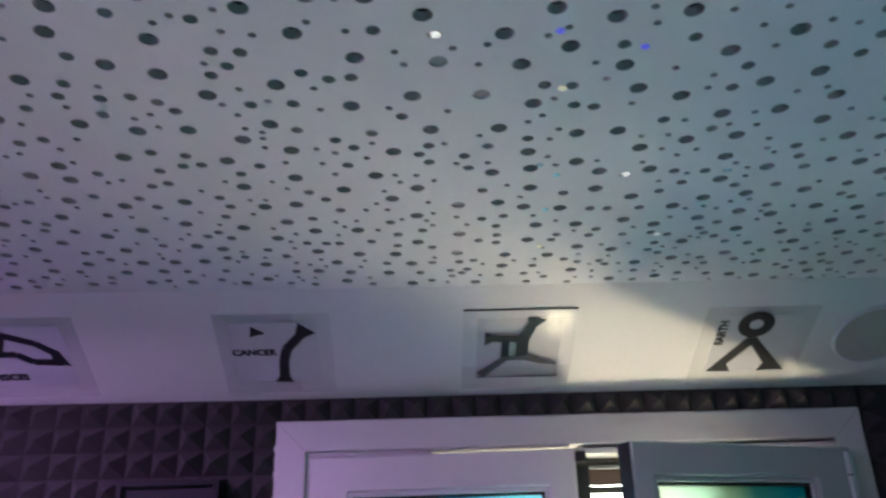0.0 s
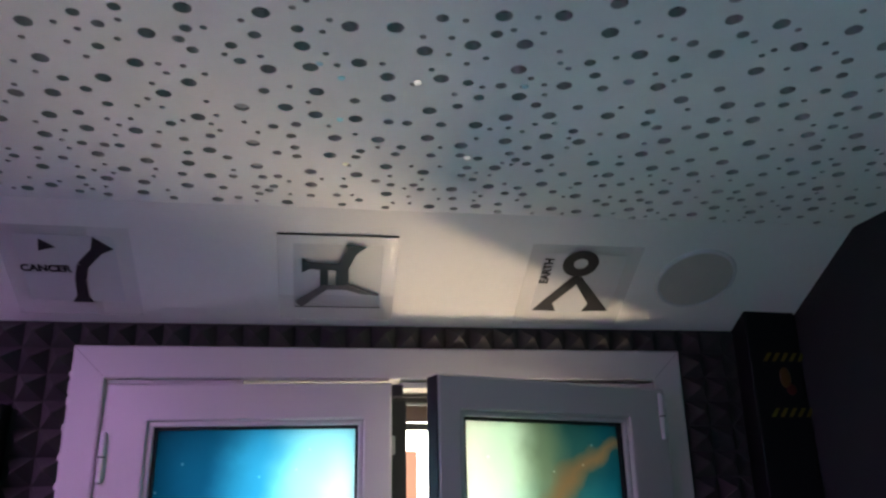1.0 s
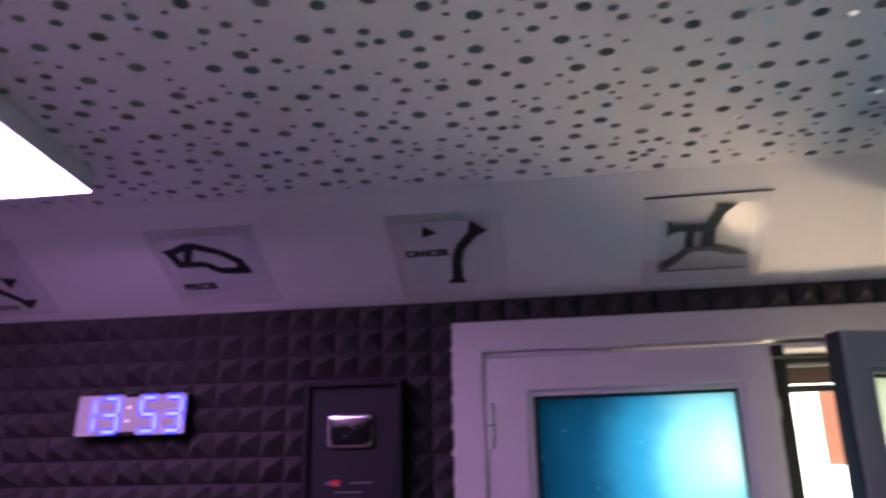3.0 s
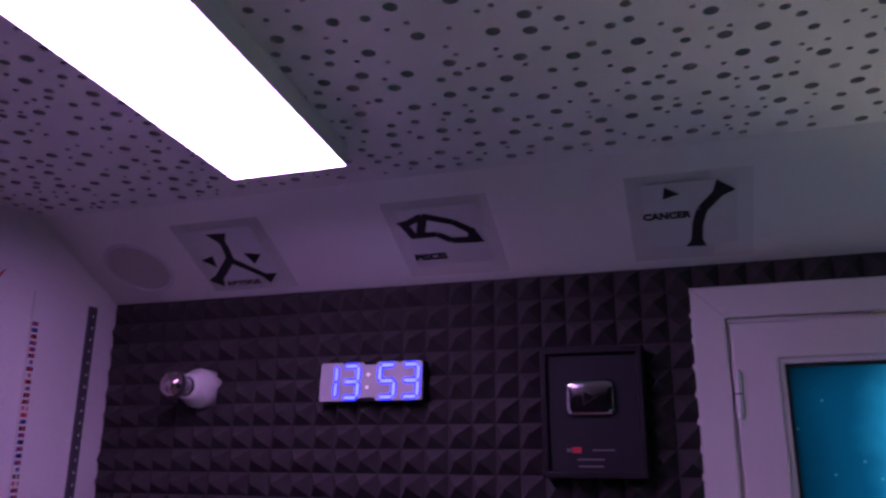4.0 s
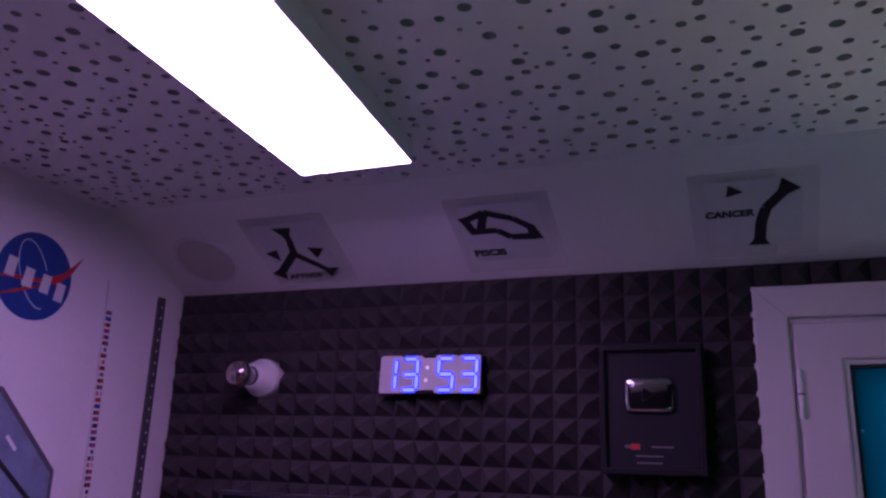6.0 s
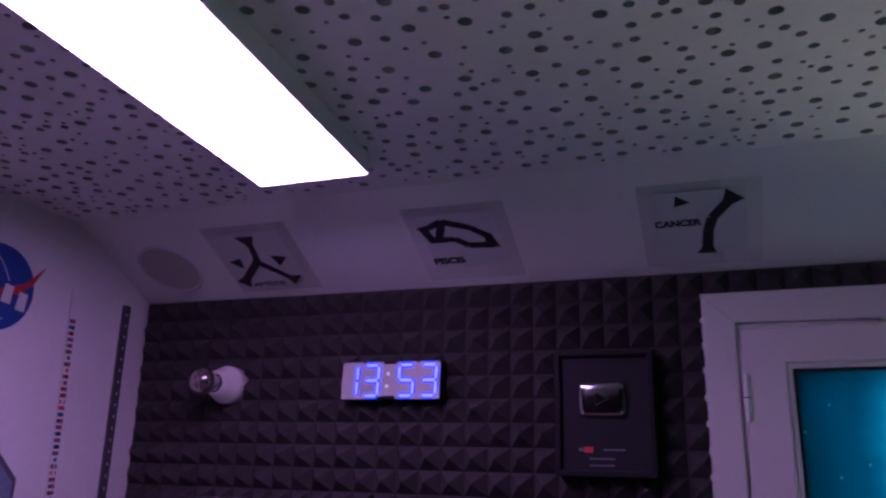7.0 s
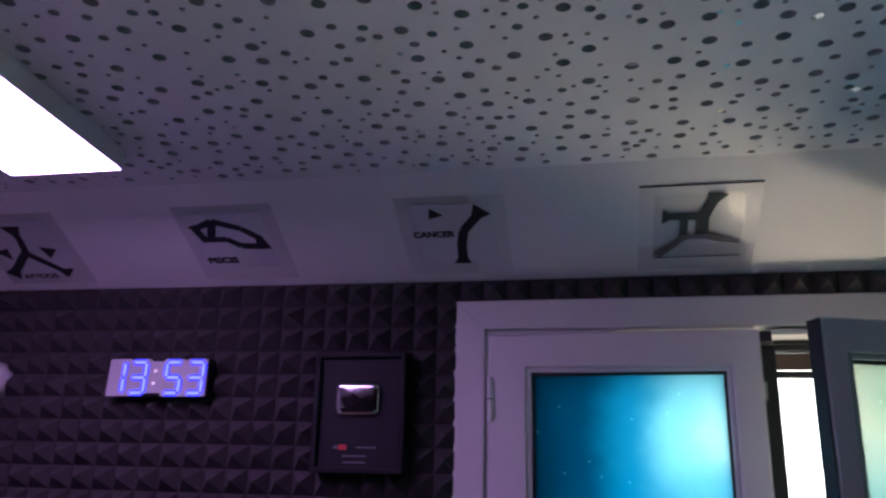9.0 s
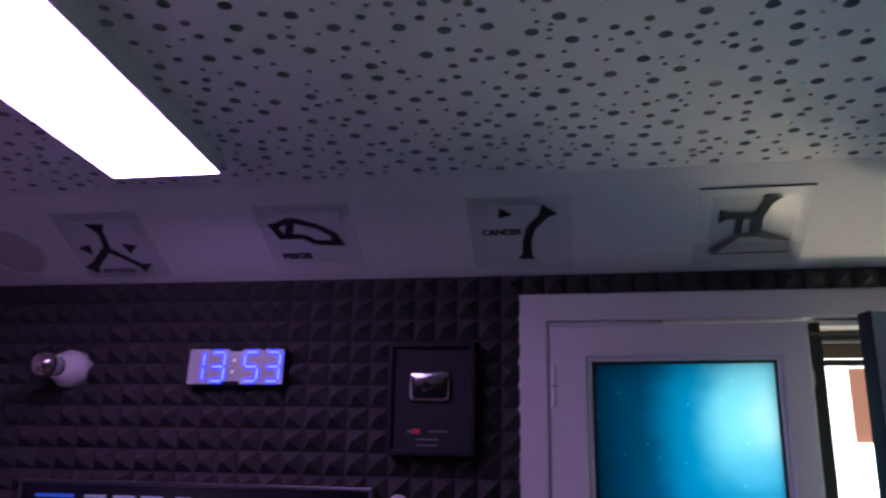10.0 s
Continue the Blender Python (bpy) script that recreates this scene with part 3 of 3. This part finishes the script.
def abydos():
    return shapes([("bar", [(-0.9, 21.5), (-0.5, 18.5), (-1.6, 13.0)], [2.4, 1.8, 2.0]), ("bar", [(-1.6, 13.4), (-8.8, 6.5)], [2.2, 2.2]), ("bar", [(-1.6, 13.2), (5.6, 6.2)], [2.0, 1.6]),
                   [(-3.5, 22.7), (1.9, 22.5), (0.4, 19.8), (-2.0, 20.4)], [(-11.5, 6.4), (-8.3, 3.8), (-7.4, 6.0), (-9.4, 7.8)], [(5.5, 4.0), (8.7, 7.2), (5.8, 7.2), (4.4, 6.0)],
                   [(-9.6, 14.1), (-5.9, 15.1), (-6.6, 11.2)], [(3.4, 15.2), (7.5, 14.3), (4.5, 11.3)]])


def piscis():
    return shapes([("bar", [(-8.6, 19.6), (-3.4, 21.8), (3.0, 19.2), (7.0, 15.6)], [1.6, 1.9, 1.7, 1.9]), ("bar", [(-8.4, 19.6), (-7.2, 15.8)], 2.0), ("bar", [(-8.0, 15.9), (-1.6, 15.9), (1.2, 13.5), (7.4, 13.2)], [1.7, 1.6, 1.8, 2.0]),
                   ("bar", [(-3.4, 21.4), (-5.6, 16.0)], 2.0), [(5.6, 17.6), (7.2, 16.8), (8.6, 12.2), (5.4, 13.6)], [(-10.0, 20.3), (-8.0, 20.9), (-7.4, 17.6)]])


def cancer():
    return shapes([("bar", [(6.0, 20.8), (2.4, 16.2), (1.4, 12.2), (1.05, 7.0)], [2.2, 2.2, 2.2, 2.3]), [(5.4, 24.1), (8.9, 21.0), (6.0, 19.4), (4.6, 20.6)], [(-1.2, 5.6), (2.9, 5.5), (2.2, 7.4), (-0.1, 7.4)], [(-4.5, 23.2), (-1.8, 21.1), (-5.0, 20.1)]])


def gemini():
    return shapes([("bar", [(-6.0, 18.2), (1.0, 17.9)], [1.8, 2.0]), ("bar", [(2.9, 23.0), (0.9, 17.6), (1.0, 12.4)], [2.2, 2.6, 2.8]), ("bar", [(-2.8, 17.8), (-2.8, 12.0)], 1.7), ("bar", [(-3.4, 12.0), (2.6, 12.0)], 1.3),
                   ("bar", [(-2.4, 12.2), (-8.2, 6.6)], [1.6, 2.0]), ("bar", [(1.6, 12.4), (5.2, 10.8), (8.8, 9.9)], [1.8, 1.4, 0.4]), [(-7.4, 16.2), (-5.4, 17.6), (-5.8, 18.8), (-7.3, 20.5)], [(1.6, 24.3), (5.6, 23.9), (3.8, 22.0), (1.8, 22.2)]])


def earth():
    return shapes([[(-1.6, 17.4), (0.3, 17.4), (9.2, 6.6), (5.4, 6.6)], [(5.5, 6.6), (3.8, 9.0), (3.0, 6.4)], [(-1.6, 17.6), (-0.2, 15.2), (-4.4, 9.0), (-8.6, 6.6)], [(-8.6, 6.6), (-4.4, 9.0), (-3.2, 6.4)], [(-0.4, 15.2), (0.4, 17.4), (6.0, 10.0), (3.8, 9.0)]])


plaque(-1.07, 0.0, abydos, ("ABYDOS", 0.017, 0.100, -7.2, 3.9, 0), "clear acrylic plaque with a black branched sign and lettering", PAPER, INK)
plaque(-0.515, 0.0, piscis, ("PISCIS", 0.022, 0.078, -9.0, 7.7, 0), "clear acrylic plaque with a black fish-like sign", PAPER, INK)
plaque(0.015, 0.0, cancer, ("CANCER", 0.020, 0.096, -9.3, 14.3, 0), "clear acrylic plaque with a black curved sign", PAPER, INK)
plaque(0.545, -0.3, gemini, None, "loose acrylic plaque with a faded sign and lifted edge", HAZY, FADED, worn=(3, 4, 5))
plaque(1.067, 0.0, earth, ("EARTH", 0.020, 0.075, -6.9, 15.3, 90), "clear acrylic plaque with a black ring above two legs", PAPER, INK, lambda: ring(-0.8, 21.4, 3.9, 1.55))


def speaker(x, v, r, label):
    m = pose(x, turn_y(x), FOOT_Z, -math.degrees(SLOPE), 0, YAW if x > 0 else 0.0) @ pose(0, -v, 0)
    sp = empty("ceiling_speaker", m, label, "loudspeaker", "loudspeakers in the soffit")
    part("rim", lathe([(r - 0.008, 0.0), (r - 0.008, -0.004), (r - 0.004, -0.006), (r, -0.003), (r + 0.002, 0.0)], 48), PAPER, sp, smooth=False)
    part("grille", lathe([(0, -0.0048), (r * 0.6, -0.0045), (r - 0.009, -0.0030), (r - 0.0085, 0.0)], 48), GRILLE, sp, "cloth-grey round grille")


speaker(1.337, 0.175, 0.090, "round flush loudspeaker with a grey grille and white rim")
speaker(-1.370, 0.1405, 0.092, "round flush loudspeaker with a grey grille and white rim")

# ---- acoustic foam: tiles of pyramids ----
PITCH = 0.056
frng = random.Random(3)
BASE_Y, TIP_Y = -0.001, -0.034
pyramids = []
for k in range(6):
    cx, cz, t, e, y = frng.uniform(-0.002, 0.002), frng.uniform(-0.002, 0.002), 0.0022, PITCH / 2 - 0.0006, TIP_Y - BASE_Y + frng.uniform(-0.003, 0.002)
    me = bpy.data.meshes.new("pyramid")
    ring_ = [(-e, 0, -e), (e, 0, -e), (e, 0, e), (-e, 0, e)]
    # sides are nearly flat
    mid = [((x + cx) * 0.51, y * 0.49, (z + cz) * 0.51) for x, _, z in ring_]
    tip = [(cx + t * (1 if x > 0 else -1), y, cz + t * (1 if z > 0 else -1)) for x, _, z in ring_]
    vs = ring_ + mid + tip
    fs = [(r * 4 + q, r * 4 + (q + 1) % 4, r * 4 + 4 + (q + 1) % 4, r * 4 + 4 + q) for r in (0, 1) for q in range(4)] + [(8, 9, 10, 11)]
    me.from_pydata(vs, [], fs)
    me.materials.append(FOAM)
    pyramids.append(me)
# columns start flush at the corner; past the first tiles they follow the window side
columns = [(LEFT + 0.0578 * (i + 0.5), 0.0578) for i in range(18)] + [(-0.048 + PITCH * (i + 0.5), PITCH) for i in range(-8, 27)] + [(1.479, 0.030)]
tiles = {}
for j in range(16):
    for i, (xc, wide) in enumerate(columns):
        zc = FOOT_Z - 0.0005 - (j + 0.5) * PITCH
        if xc + wide / 2 > 1.545:
            continue
        if xc + wide / 2 > WX0 + 0.02 and xc - wide / 2 < WX1 - 0.004 and zc - PITCH / 2 < WZ1 - 0.02:
            continue
        tiles.setdefault((i // 9, j // 9), []).append((xc, zc, wide))
for key, group in sorted(tiles.items()):
    vs, fs = [], []
    for xc, zc, wide in group:
        b, h = len(vs), PITCH / 2
        vs += [(xc + sx * wide / 2, y, zc + sz * h) for y in (BASE_Y + 0.0005 + turn_y(xc), BACK - 0.001) for sx, sz in ((-1, -1), (1, -1), (1, 1), (-1, 1))]
        fs += [(b, b + 1, b + 2, b + 3)] + [(b + k, b + 4 + k, b + 4 + (k + 1) % 4, b + (k + 1) % 4) for k in range(4)]
    me = bpy.data.meshes.new("foam_tile")
    me.from_pydata(vs, [], fs)
    me.materials.append(FOAM)
    tile = tagged(new("foam_tile", me), "charcoal acoustic foam tile with rows of pyramids, glued to the wall", "acoustic foam", "foam tiles on the wall")
    for xc, zc, wide in group:
        py = new("pyramid", frng.choice(pyramids))
        py.parent = tile
        py.location = (xc, BASE_Y + turn_y(xc), zc)
        py.scale = (wide / PITCH, min(1.0, wide / PITCH + 0.1), 1.0)

# ---- wall clock ----
SEG_EDGE, SEG_CORE = glow("digit_edge", (0.03, 0.04, 1.0), 2.2), glow("digit_core", (0.27, 0.32, 1.0), 1.8)
DOT = glow("colon_dot", (1.0, 0.75, 0.85), 1.3)
clock = empty("wall_clock", pose(-0.730, -0.052, 1.863), "digital wall clock with glowing blue digits on a grey face", "clock")
part("case", box(-0.134, 0.134, 0.0, 0.048, -0.047, 0.047, 0.004), BLACK, clock, "black plastic case")
bm = prism([(-0.131, -0.042), (-0.128, -0.045), (-0.070, -0.045), (-0.066, -0.041), (-0.012, -0.037), (0.012, -0.037), (0.016, -0.045), (0.126, -0.045), (0.130, -0.042), (0.131, 0.042), (0.127, 0.045), (0.080, 0.045), (0.074, 0.041), (0.068, 0.045), (0.020, 0.045), (0.016, 0.039), (-0.014, 0.039), (-0.020, 0.045), (-0.062, 0.045), (-0.068, 0.041), (-0.074, 0.045), (-0.124, 0.045), (-0.128, 0.041)], 0.0, 0.003)
bm.transform(pose(0, -0.001, 0, 90, 0, 0))
part("face", bm, BACK_PANEL, clock, "grey translucent face")
SEGS = {"a": ((-1, 1), (1, 1)), "b": ((1, 1), (1, 0)), "c": ((1, 0), (1, -1)), "d": ((-1, -1), (1, -1)), "e": ((-1, 0), (-1, -1)), "f": ((-1, 1), (-1, 0)), "g": ((-1, 0), (1, 0))}
DIGITS = {"1": "bc", "3": "abgcd", "5": "afgcd"}
for cx, dig in ((-0.106, "1"), (-0.049, "3"), (0.043, "5"), (0.102, "3")):
    for s_ in DIGITS[dig]:
        (ax, az), (bx, bz) = SEGS[s_]
        pa = Vector((cx + ax * 0.0185 + az * 0.002, az * 0.037))
        pb = Vector((cx + bx * 0.0185 + bz * 0.002, bz * 0.037))
        d = (pb - pa).normalized()
        n = Vector((-d.y, d.x))
        # the wider blue layer draws the halo round each lit segment
        for grow, depth, material, nm in ((0.0036, 0.0048, SEG_EDGE, "segment_rim"), (0.0, 0.0058, SEG_CORE, "segment")):
            w, a, b = 0.0038 + grow, pa + d * (0.0022 - grow), pb - d * (0.0022 - grow)
            out = [a + d * w * 0.7 + n * w, a - d * 0, a + d * w * 0.7 - n * w, b - d * w * 0.7 - n * w, b, b - d * w * 0.7 + n * w]
            bm = prism([(q.x, q.y) for q in out], 0.003, depth)
            bm.transform(pose(0, 0, 0, 90, 0, 0))
            part(nm, bm, material, clock)
for dx, dz in ((-0.004, 0.016), (-0.007, -0.014)):
    bm = lathe([(0, 0.0062), (0.0032, 0.0062), (0.0036, 0.003)], 14)
    bm.transform(pose(dx, 0, dz, 90, 0, 0))
    part("colon_dot", bm, DOT, clock)

# ---- award plaque ----
award = empty("award_plaque", pose(-0.2135, -0.049, 1.786), "black framed award plaque with a chrome rounded button", "award")
part("frame", frame_of(-0.1085, 0.1085, -0.136, 0.136, 0.013, -0.018, 0.050, 0.003), BLACK, award, "black lacquered frame")
part("card", box(-0.097, 0.097, -0.004, 0.030, -0.125, 0.125), BLACK_CARD, award, "dark violet-grey card")
bm = bmesh.new()
rows_ = []
for k in range(7):
    f = k / 6
    sx, sz, yy = 0.053 - 0.012 * f ** 2, 0.039 - 0.012 * f ** 2, -0.004 - 0.016 * math.sin(f * math.pi / 2)
    rr, n = 0.016 * (1 - 0.4 * f), 6
    loop = []
    for qx, qz, a0 in ((1, 1, 0), (-1, 1, 90), (-1, -1, 180), (1, -1, 270)):
        for q in range(n + 1):
            a = radians(a0 + 90 * q / n)
            loop.append(bm.verts.new((qx * (sx - rr) + rr * math.cos(a), yy, qz * (sz - rr) + rr * math.sin(a))))
    rows_.append(loop)
for a, b in zip(rows_, rows_[1:]):
    for k in range(len(a)):
        j = (k + 1) % len(a)
        bm.faces.new((a[k], a[j], b[j], b[k]))
bm.faces.new(rows_[-1])
bmesh.ops.recalc_face_normals(bm, faces=bm.faces[:])
btn = part("button", bm, CHROME, award, "chrome rounded button", smooth=True)
btn.location = (-0.004, 0, 0.029)
bm = prism([(-0.013, -0.016), (-0.013, 0.016), (0.016, 0.0)], 0.0, 0.0035, 0.0015)
bm.transform(pose(0, -0.0195, 0, 90, 0, 0))
part("triangle", bm, CHROME, btn, "raised chrome triangle")
for x0, x1, z, hh, material in ((-0.058, -0.047, -0.079, 0.0035, DIM_PRINT), (-0.046, -0.027, -0.079, 0.0060, RED), (-0.004, 0.042, -0.079, 0.0016, DIM_PRINT), (-0.036, 0.020, -0.098, 0.0016, DIM_PRINT), (-0.034, 0.018, -0.112, 0.0016, DIM_PRINT)):
    part("print_bar", box(x0, x1, -0.0052, -0.0042, z - hh, z + hh, 0.0003), material, award)

# ---- lamp holder with bulb ----
hold = empty("lamp_holder", pose(-1.218, -0.020, 1.860, 90, 0, 0), "white porcelain lamp holder with an unlit clear bulb", "lamp holder")
part("base", lathe([(0, -0.03), (0.050, -0.03), (0.050, 0.018), (0.047, 0.026), (0.040, 0.032), (0.040, 0.040), (0.036, 0.046), (0.033, 0.062), (0.030, 0.066), (0.024, 0.066), (0.0, 0.060)], 40), PORCELAIN, hold, smooth=True)
part("collar", lathe([(0.0245, 0.062), (0.0245, 0.068), (0.0205, 0.070), (0.0205, 0.064)], 32), GASKET, hold, "dark threaded collar")
bulb = part("bulb", lathe([(0.0, 0.062), (0.017, 0.062), (0.019, 0.072), (0.024, 0.084), (0.030, 0.095), (0.0335, 0.108), (0.0325, 0.121), (0.027, 0.133), (0.015, 0.141), (0.0, 0.143)], 32), CLEAR, hold, "clear glass bulb", smooth=True)
part("mirror_cap", lathe([(0.0337, 0.112), (0.0335, 0.118), (0.0315, 0.126), (0.0262, 0.1348), (0.0152, 0.1418), (0.0, 0.1438)], 32), mat("tinted_mirror", (0.45, 0.36, 0.37), 0.12, 0.9, vary=0.3, scale=60, bump=0.0), bulb, "mirrored bulb crown", smooth=True)
part("stem", lathe([(0, 0.062), (0.014, 0.062), (0.015, 0.080), (0.010, 0.092), (0.0, 0.096)], 20), WHITE_PLASTIC, bulb)
part("filament_block", lathe([(0, 0.094), (0.016, 0.095), (0.022, 0.106), (0.020, 0.118), (0.0, 0.124)], 20), mat("dark_red_lens", (0.10, 0.015, 0.015), 0.1), bulb, "dark red core")

# ---- television under the clock ----
tv = empty("television", pose(-0.835, -0.03, 0), "wall television with a lit menu, seen along its top edge", "television")
part("bezel", frame_of(-0.46, 0.485, 1.02, 1.573, 0.010, -0.035, 0.0, 0.003), mat("grey_bezel", (0.07, 0.065, 0.075), 0.35, 0.3, vary=0.15, scale=30), tv)
part("screen", box(-0.451, 0.476, -0.030, -0.004, 1.029, 1.564), SCREEN, tv, "dark glossy screen")
part("back", box(-0.36, 0.36, 0.0, 0.05, 1.08, 1.50, 0.01), BLACK, tv)
UI_BLUE, UI_WHITE = glow("menu_blue", (0.05, 0.16, 0.9), 0.45), glow("menu_white", (0.45, 0.5, 0.62), 0.18)
for x0, x1, m_ in ((-0.41, -0.30, UI_BLUE), (-0.27, -0.21, UI_WHITE), (-0.19, -0.13, UI_WHITE), (-0.115, -0.055, UI_WHITE), (-0.02, 0.02, UI_WHITE)):
    part("menu_bar", box(x0, x1, -0.0316, -0.0304, 1.530, 1.5385, 0.0003), m_, tv)
knob = part("round_sensor", lathe([(0, -0.028), (0.022, -0.028), (0.023, 0.0), (0.018, 0.012), (0.010, 0.018), (0.0, 0.020)], 28), WHITE_PLASTIC, smooth=True)
knob.matrix_world = pose(-0.296, -0.020, 1.535, 90, 0, 0)
tagged(knob, "small round white sensor fixed to the foam", "sensor")

# ---- side wall: stickers, rail, panel ----
def on_left(points, x0, x1):
    """A flat outline in y, z standing off the side wall."""
    bm = prism(points, x0, x1)
    bm.transform(Matrix(((0, 0, 1, LEFT), (1, 0, 0, 0), (0, 1, 0, 0), (0, 0, 0, 1))))
    return bm


badge = empty("round_sticker", pose(0, 0, 0), "round blue space sticker with a red swoosh on the white wall", "sticker")
BY, BZ, BR = -0.508, 2.046, 0.102
part("disc", on_left([(BY + BR * math.cos(2 * math.pi * k / 48), BZ + BR * math.sin(2 * math.pi * k / 48)) for k in range(48)], 0.0, 0.0012), BLUE, badge)
orbit = bmesh.new()
path_ = []
for k in range(41):
    a = 2 * math.pi * k / 40
    u, v = 0.036 * math.cos(a), 0.082 * math.sin(a)
    path_.append((BY - 0.004 + u * math.cos(0.42) - v * math.sin(0.42), BZ + 0.004 + u * math.sin(0.42) + v * math.cos(0.42)))
for a, b in list(zip(path_, path_[1:]))[:30]:
    d = Vector((b[0] - a[0], b[1] - a[1])).normalized() * 0.0011
    join(orbit, on_left([(a[0] - d.y, a[1] + d.x), (a[0] + d.y, a[1] - d.x), (b[0] + d.y, b[1] - d.x), (b[0] - d.y, b[1] + d.x)], 0.0012, 0.0018))
part("orbit_line", orbit, WHITE_VINYL, badge)
part("swoosh", on_left([(BY - 0.118, BZ - 0.020), (BY - 0.06, BZ - 0.008), (BY + 0.02, BZ - 0.002), (BY + 0.075, BZ + 0.022), (BY + 0.128, BZ + 0.074), (BY + 0.098, BZ + 0.024), (BY + 0.06, BZ - 0.008), (BY + 0.0, BZ - 0.014), (BY - 0.06, BZ - 0.015)], 0.0013, 0.0022), RED, badge)
part("swoosh", on_left([(BY - 0.118, BZ - 0.070), (BY - 0.05, BZ - 0.040), (BY + 0.03, BZ - 0.012), (BY + 0.045, BZ - 0.008), (BY + 0.03, BZ - 0.018), (BY - 0.04, BZ - 0.044)], 0.0013, 0.0021), RED, badge)
for k, (dy, dz) in enumerate(((-0.066, 0.010), (-0.018, -0.006), (0.030, -0.012), (0.072, -0.024))):
    part("white_bar", on_left([(BY + dy - 0.016, BZ + dz - 0.021), (BY + dy + 0.010, BZ + dz - 0.024), (BY + dy + 0.015, BZ + dz + 0.020), (BY + dy - 0.009, BZ + dz + 0.023)], 0.0023, 0.003), WHITE_VINYL, badge)

tagged(part("trim", on_left([(-0.2905, 2.085), (-0.2865, 2.085), (-0.2645, 1.0), (-0.2685, 1.0)], 0.0, 0.0022), PVC), "thin white joint strip down the side wall", "trim", kind="structure")
flags = empty("flag_stickers", pose(0, 0, 0), "column of tiny coloured flag stickers on the white wall", "stickers")
FLAG_COLOURS = [RED, WHITE_VINYL, RED, BLUE, INK, RED, GRILLE, BLUE, RED, INK]
grng = random.Random(11)
for k in range(62):
    zc, yc = 2.003 - k * 0.0157, -0.273 + k * 0.0004
    a, b = grng.choice(FLAG_COLOURS), grng.choice(FLAG_COLOURS)
    f_ = part("flag", on_left([(yc - 0.009, zc - 0.005), (yc + 0.009, zc - 0.005), (yc + 0.009, zc + 0.005), (yc - 0.009, zc + 0.005)], 0.0, 0.0008), a, flags)
    part("stripe", on_left([(yc - 0.003, zc - 0.0046), (yc + 0.005, zc - 0.0046), (yc + 0.005, zc + 0.0046), (yc - 0.003, zc + 0.0046)], 0.0009, 0.0013), b, f_)
rail = empty("slotted_rail", pose(0, 0, 0), "dark slotted metal rail screwed upright to the white wall", "rail")
part("upright", box(LEFT, LEFT + 0.008, -0.108, -0.081, 0.4, 2.078, 0.002), mat("grey_rail", (0.085, 0.085, 0.10), 0.5, 0.1, vary=0.2, scale=20), rail)
for k in range(36):
    part("slot", box(LEFT + 0.0082, LEFT + 0.0090, -0.0965, -0.0925, 2.048 - k * 0.031, 2.055 - k * 0.031), WHITE_VINYL, rail)

panel = empty("angled_panel", pose(0, 0, 0), "blue-grey printed wall panel with a cut corner and dark rim", "panel")
OUT = [(-0.382, 1.1), (-0.382, 1.615), (-0.551, 1.790), (-1.1, 1.790), (-1.1, 1.1)]
part("rim", on_left(OUT, 0.0, 0.016), mat("grey_rim", (0.10, 0.10, 0.12), 0.4), panel)
part("print", on_left([(-0.394, 1.11), (-0.394, 1.608), (-0.556, 1.776), (-1.09, 1.776), (-1.09, 1.11)], 0.016, 0.0185), PRINT, panel)
part("line", on_left([(-0.43, 1.535), (-0.426, 1.545), (-0.56, 1.665), (-0.565, 1.655)], 0.0186, 0.0196), INK, panel)
part("line", on_left([(-0.50, 1.655), (-0.493, 1.660), (-0.520, 1.690), (-0.527, 1.685)], 0.0186, 0.0196), WHITE_VINYL, panel)

# ---- black cabinet in the corner ----
cab = empty("cabinet", pose(0, 0, 0), "tall black cabinet with yellow hazard stripes in the corner", "cabinet")
part("body", box(1.492, RIGHT - 0.004, -0.100, BACK - 0.004, 0.0, 2.150, 0.004), BLACK, cab)
for zc in (2.028, 1.901):
    for k in range(5):
        x = 1.524 + k * 0.0215
        bm = prism([(x, zc - 0.010), (x + 0.010, zc - 0.010), (x + 0.024, zc + 0.010), (x + 0.014, zc + 0.010)], 0.0, 0.001)
        bm.transform(pose(0, -0.1002, 0, 90, 0, 0))
        part("hazard_stripe", bm, YELLOW, cab)
em = lathe([(0, 0.004), (0.010, 0.0035), (0.014, 0.002), (0.016, 0.0)], 24)
em.transform(Matrix.Translation((1.573, -0.1002, 1.980)) @ pose(0, 0, 0, 90, 0, 0) @ Matrix.Diagonal((0.9, 1.5, 1, 1)))
part("emblem", em, ORANGE, cab, "small amber emblem")
em = lathe([(0, 0.003), (0.010, 0.002), (0.013, 0.0)], 20)
em.transform(Matrix.Translation((1.585, -0.1002, 1.953)) @ pose(0, 0, 0, 90, 0, 0))
part("emblem", em, mat("dark_red_lens", (0.07, 0.012, 0.010), 0.4), cab, "small dark red emblem")
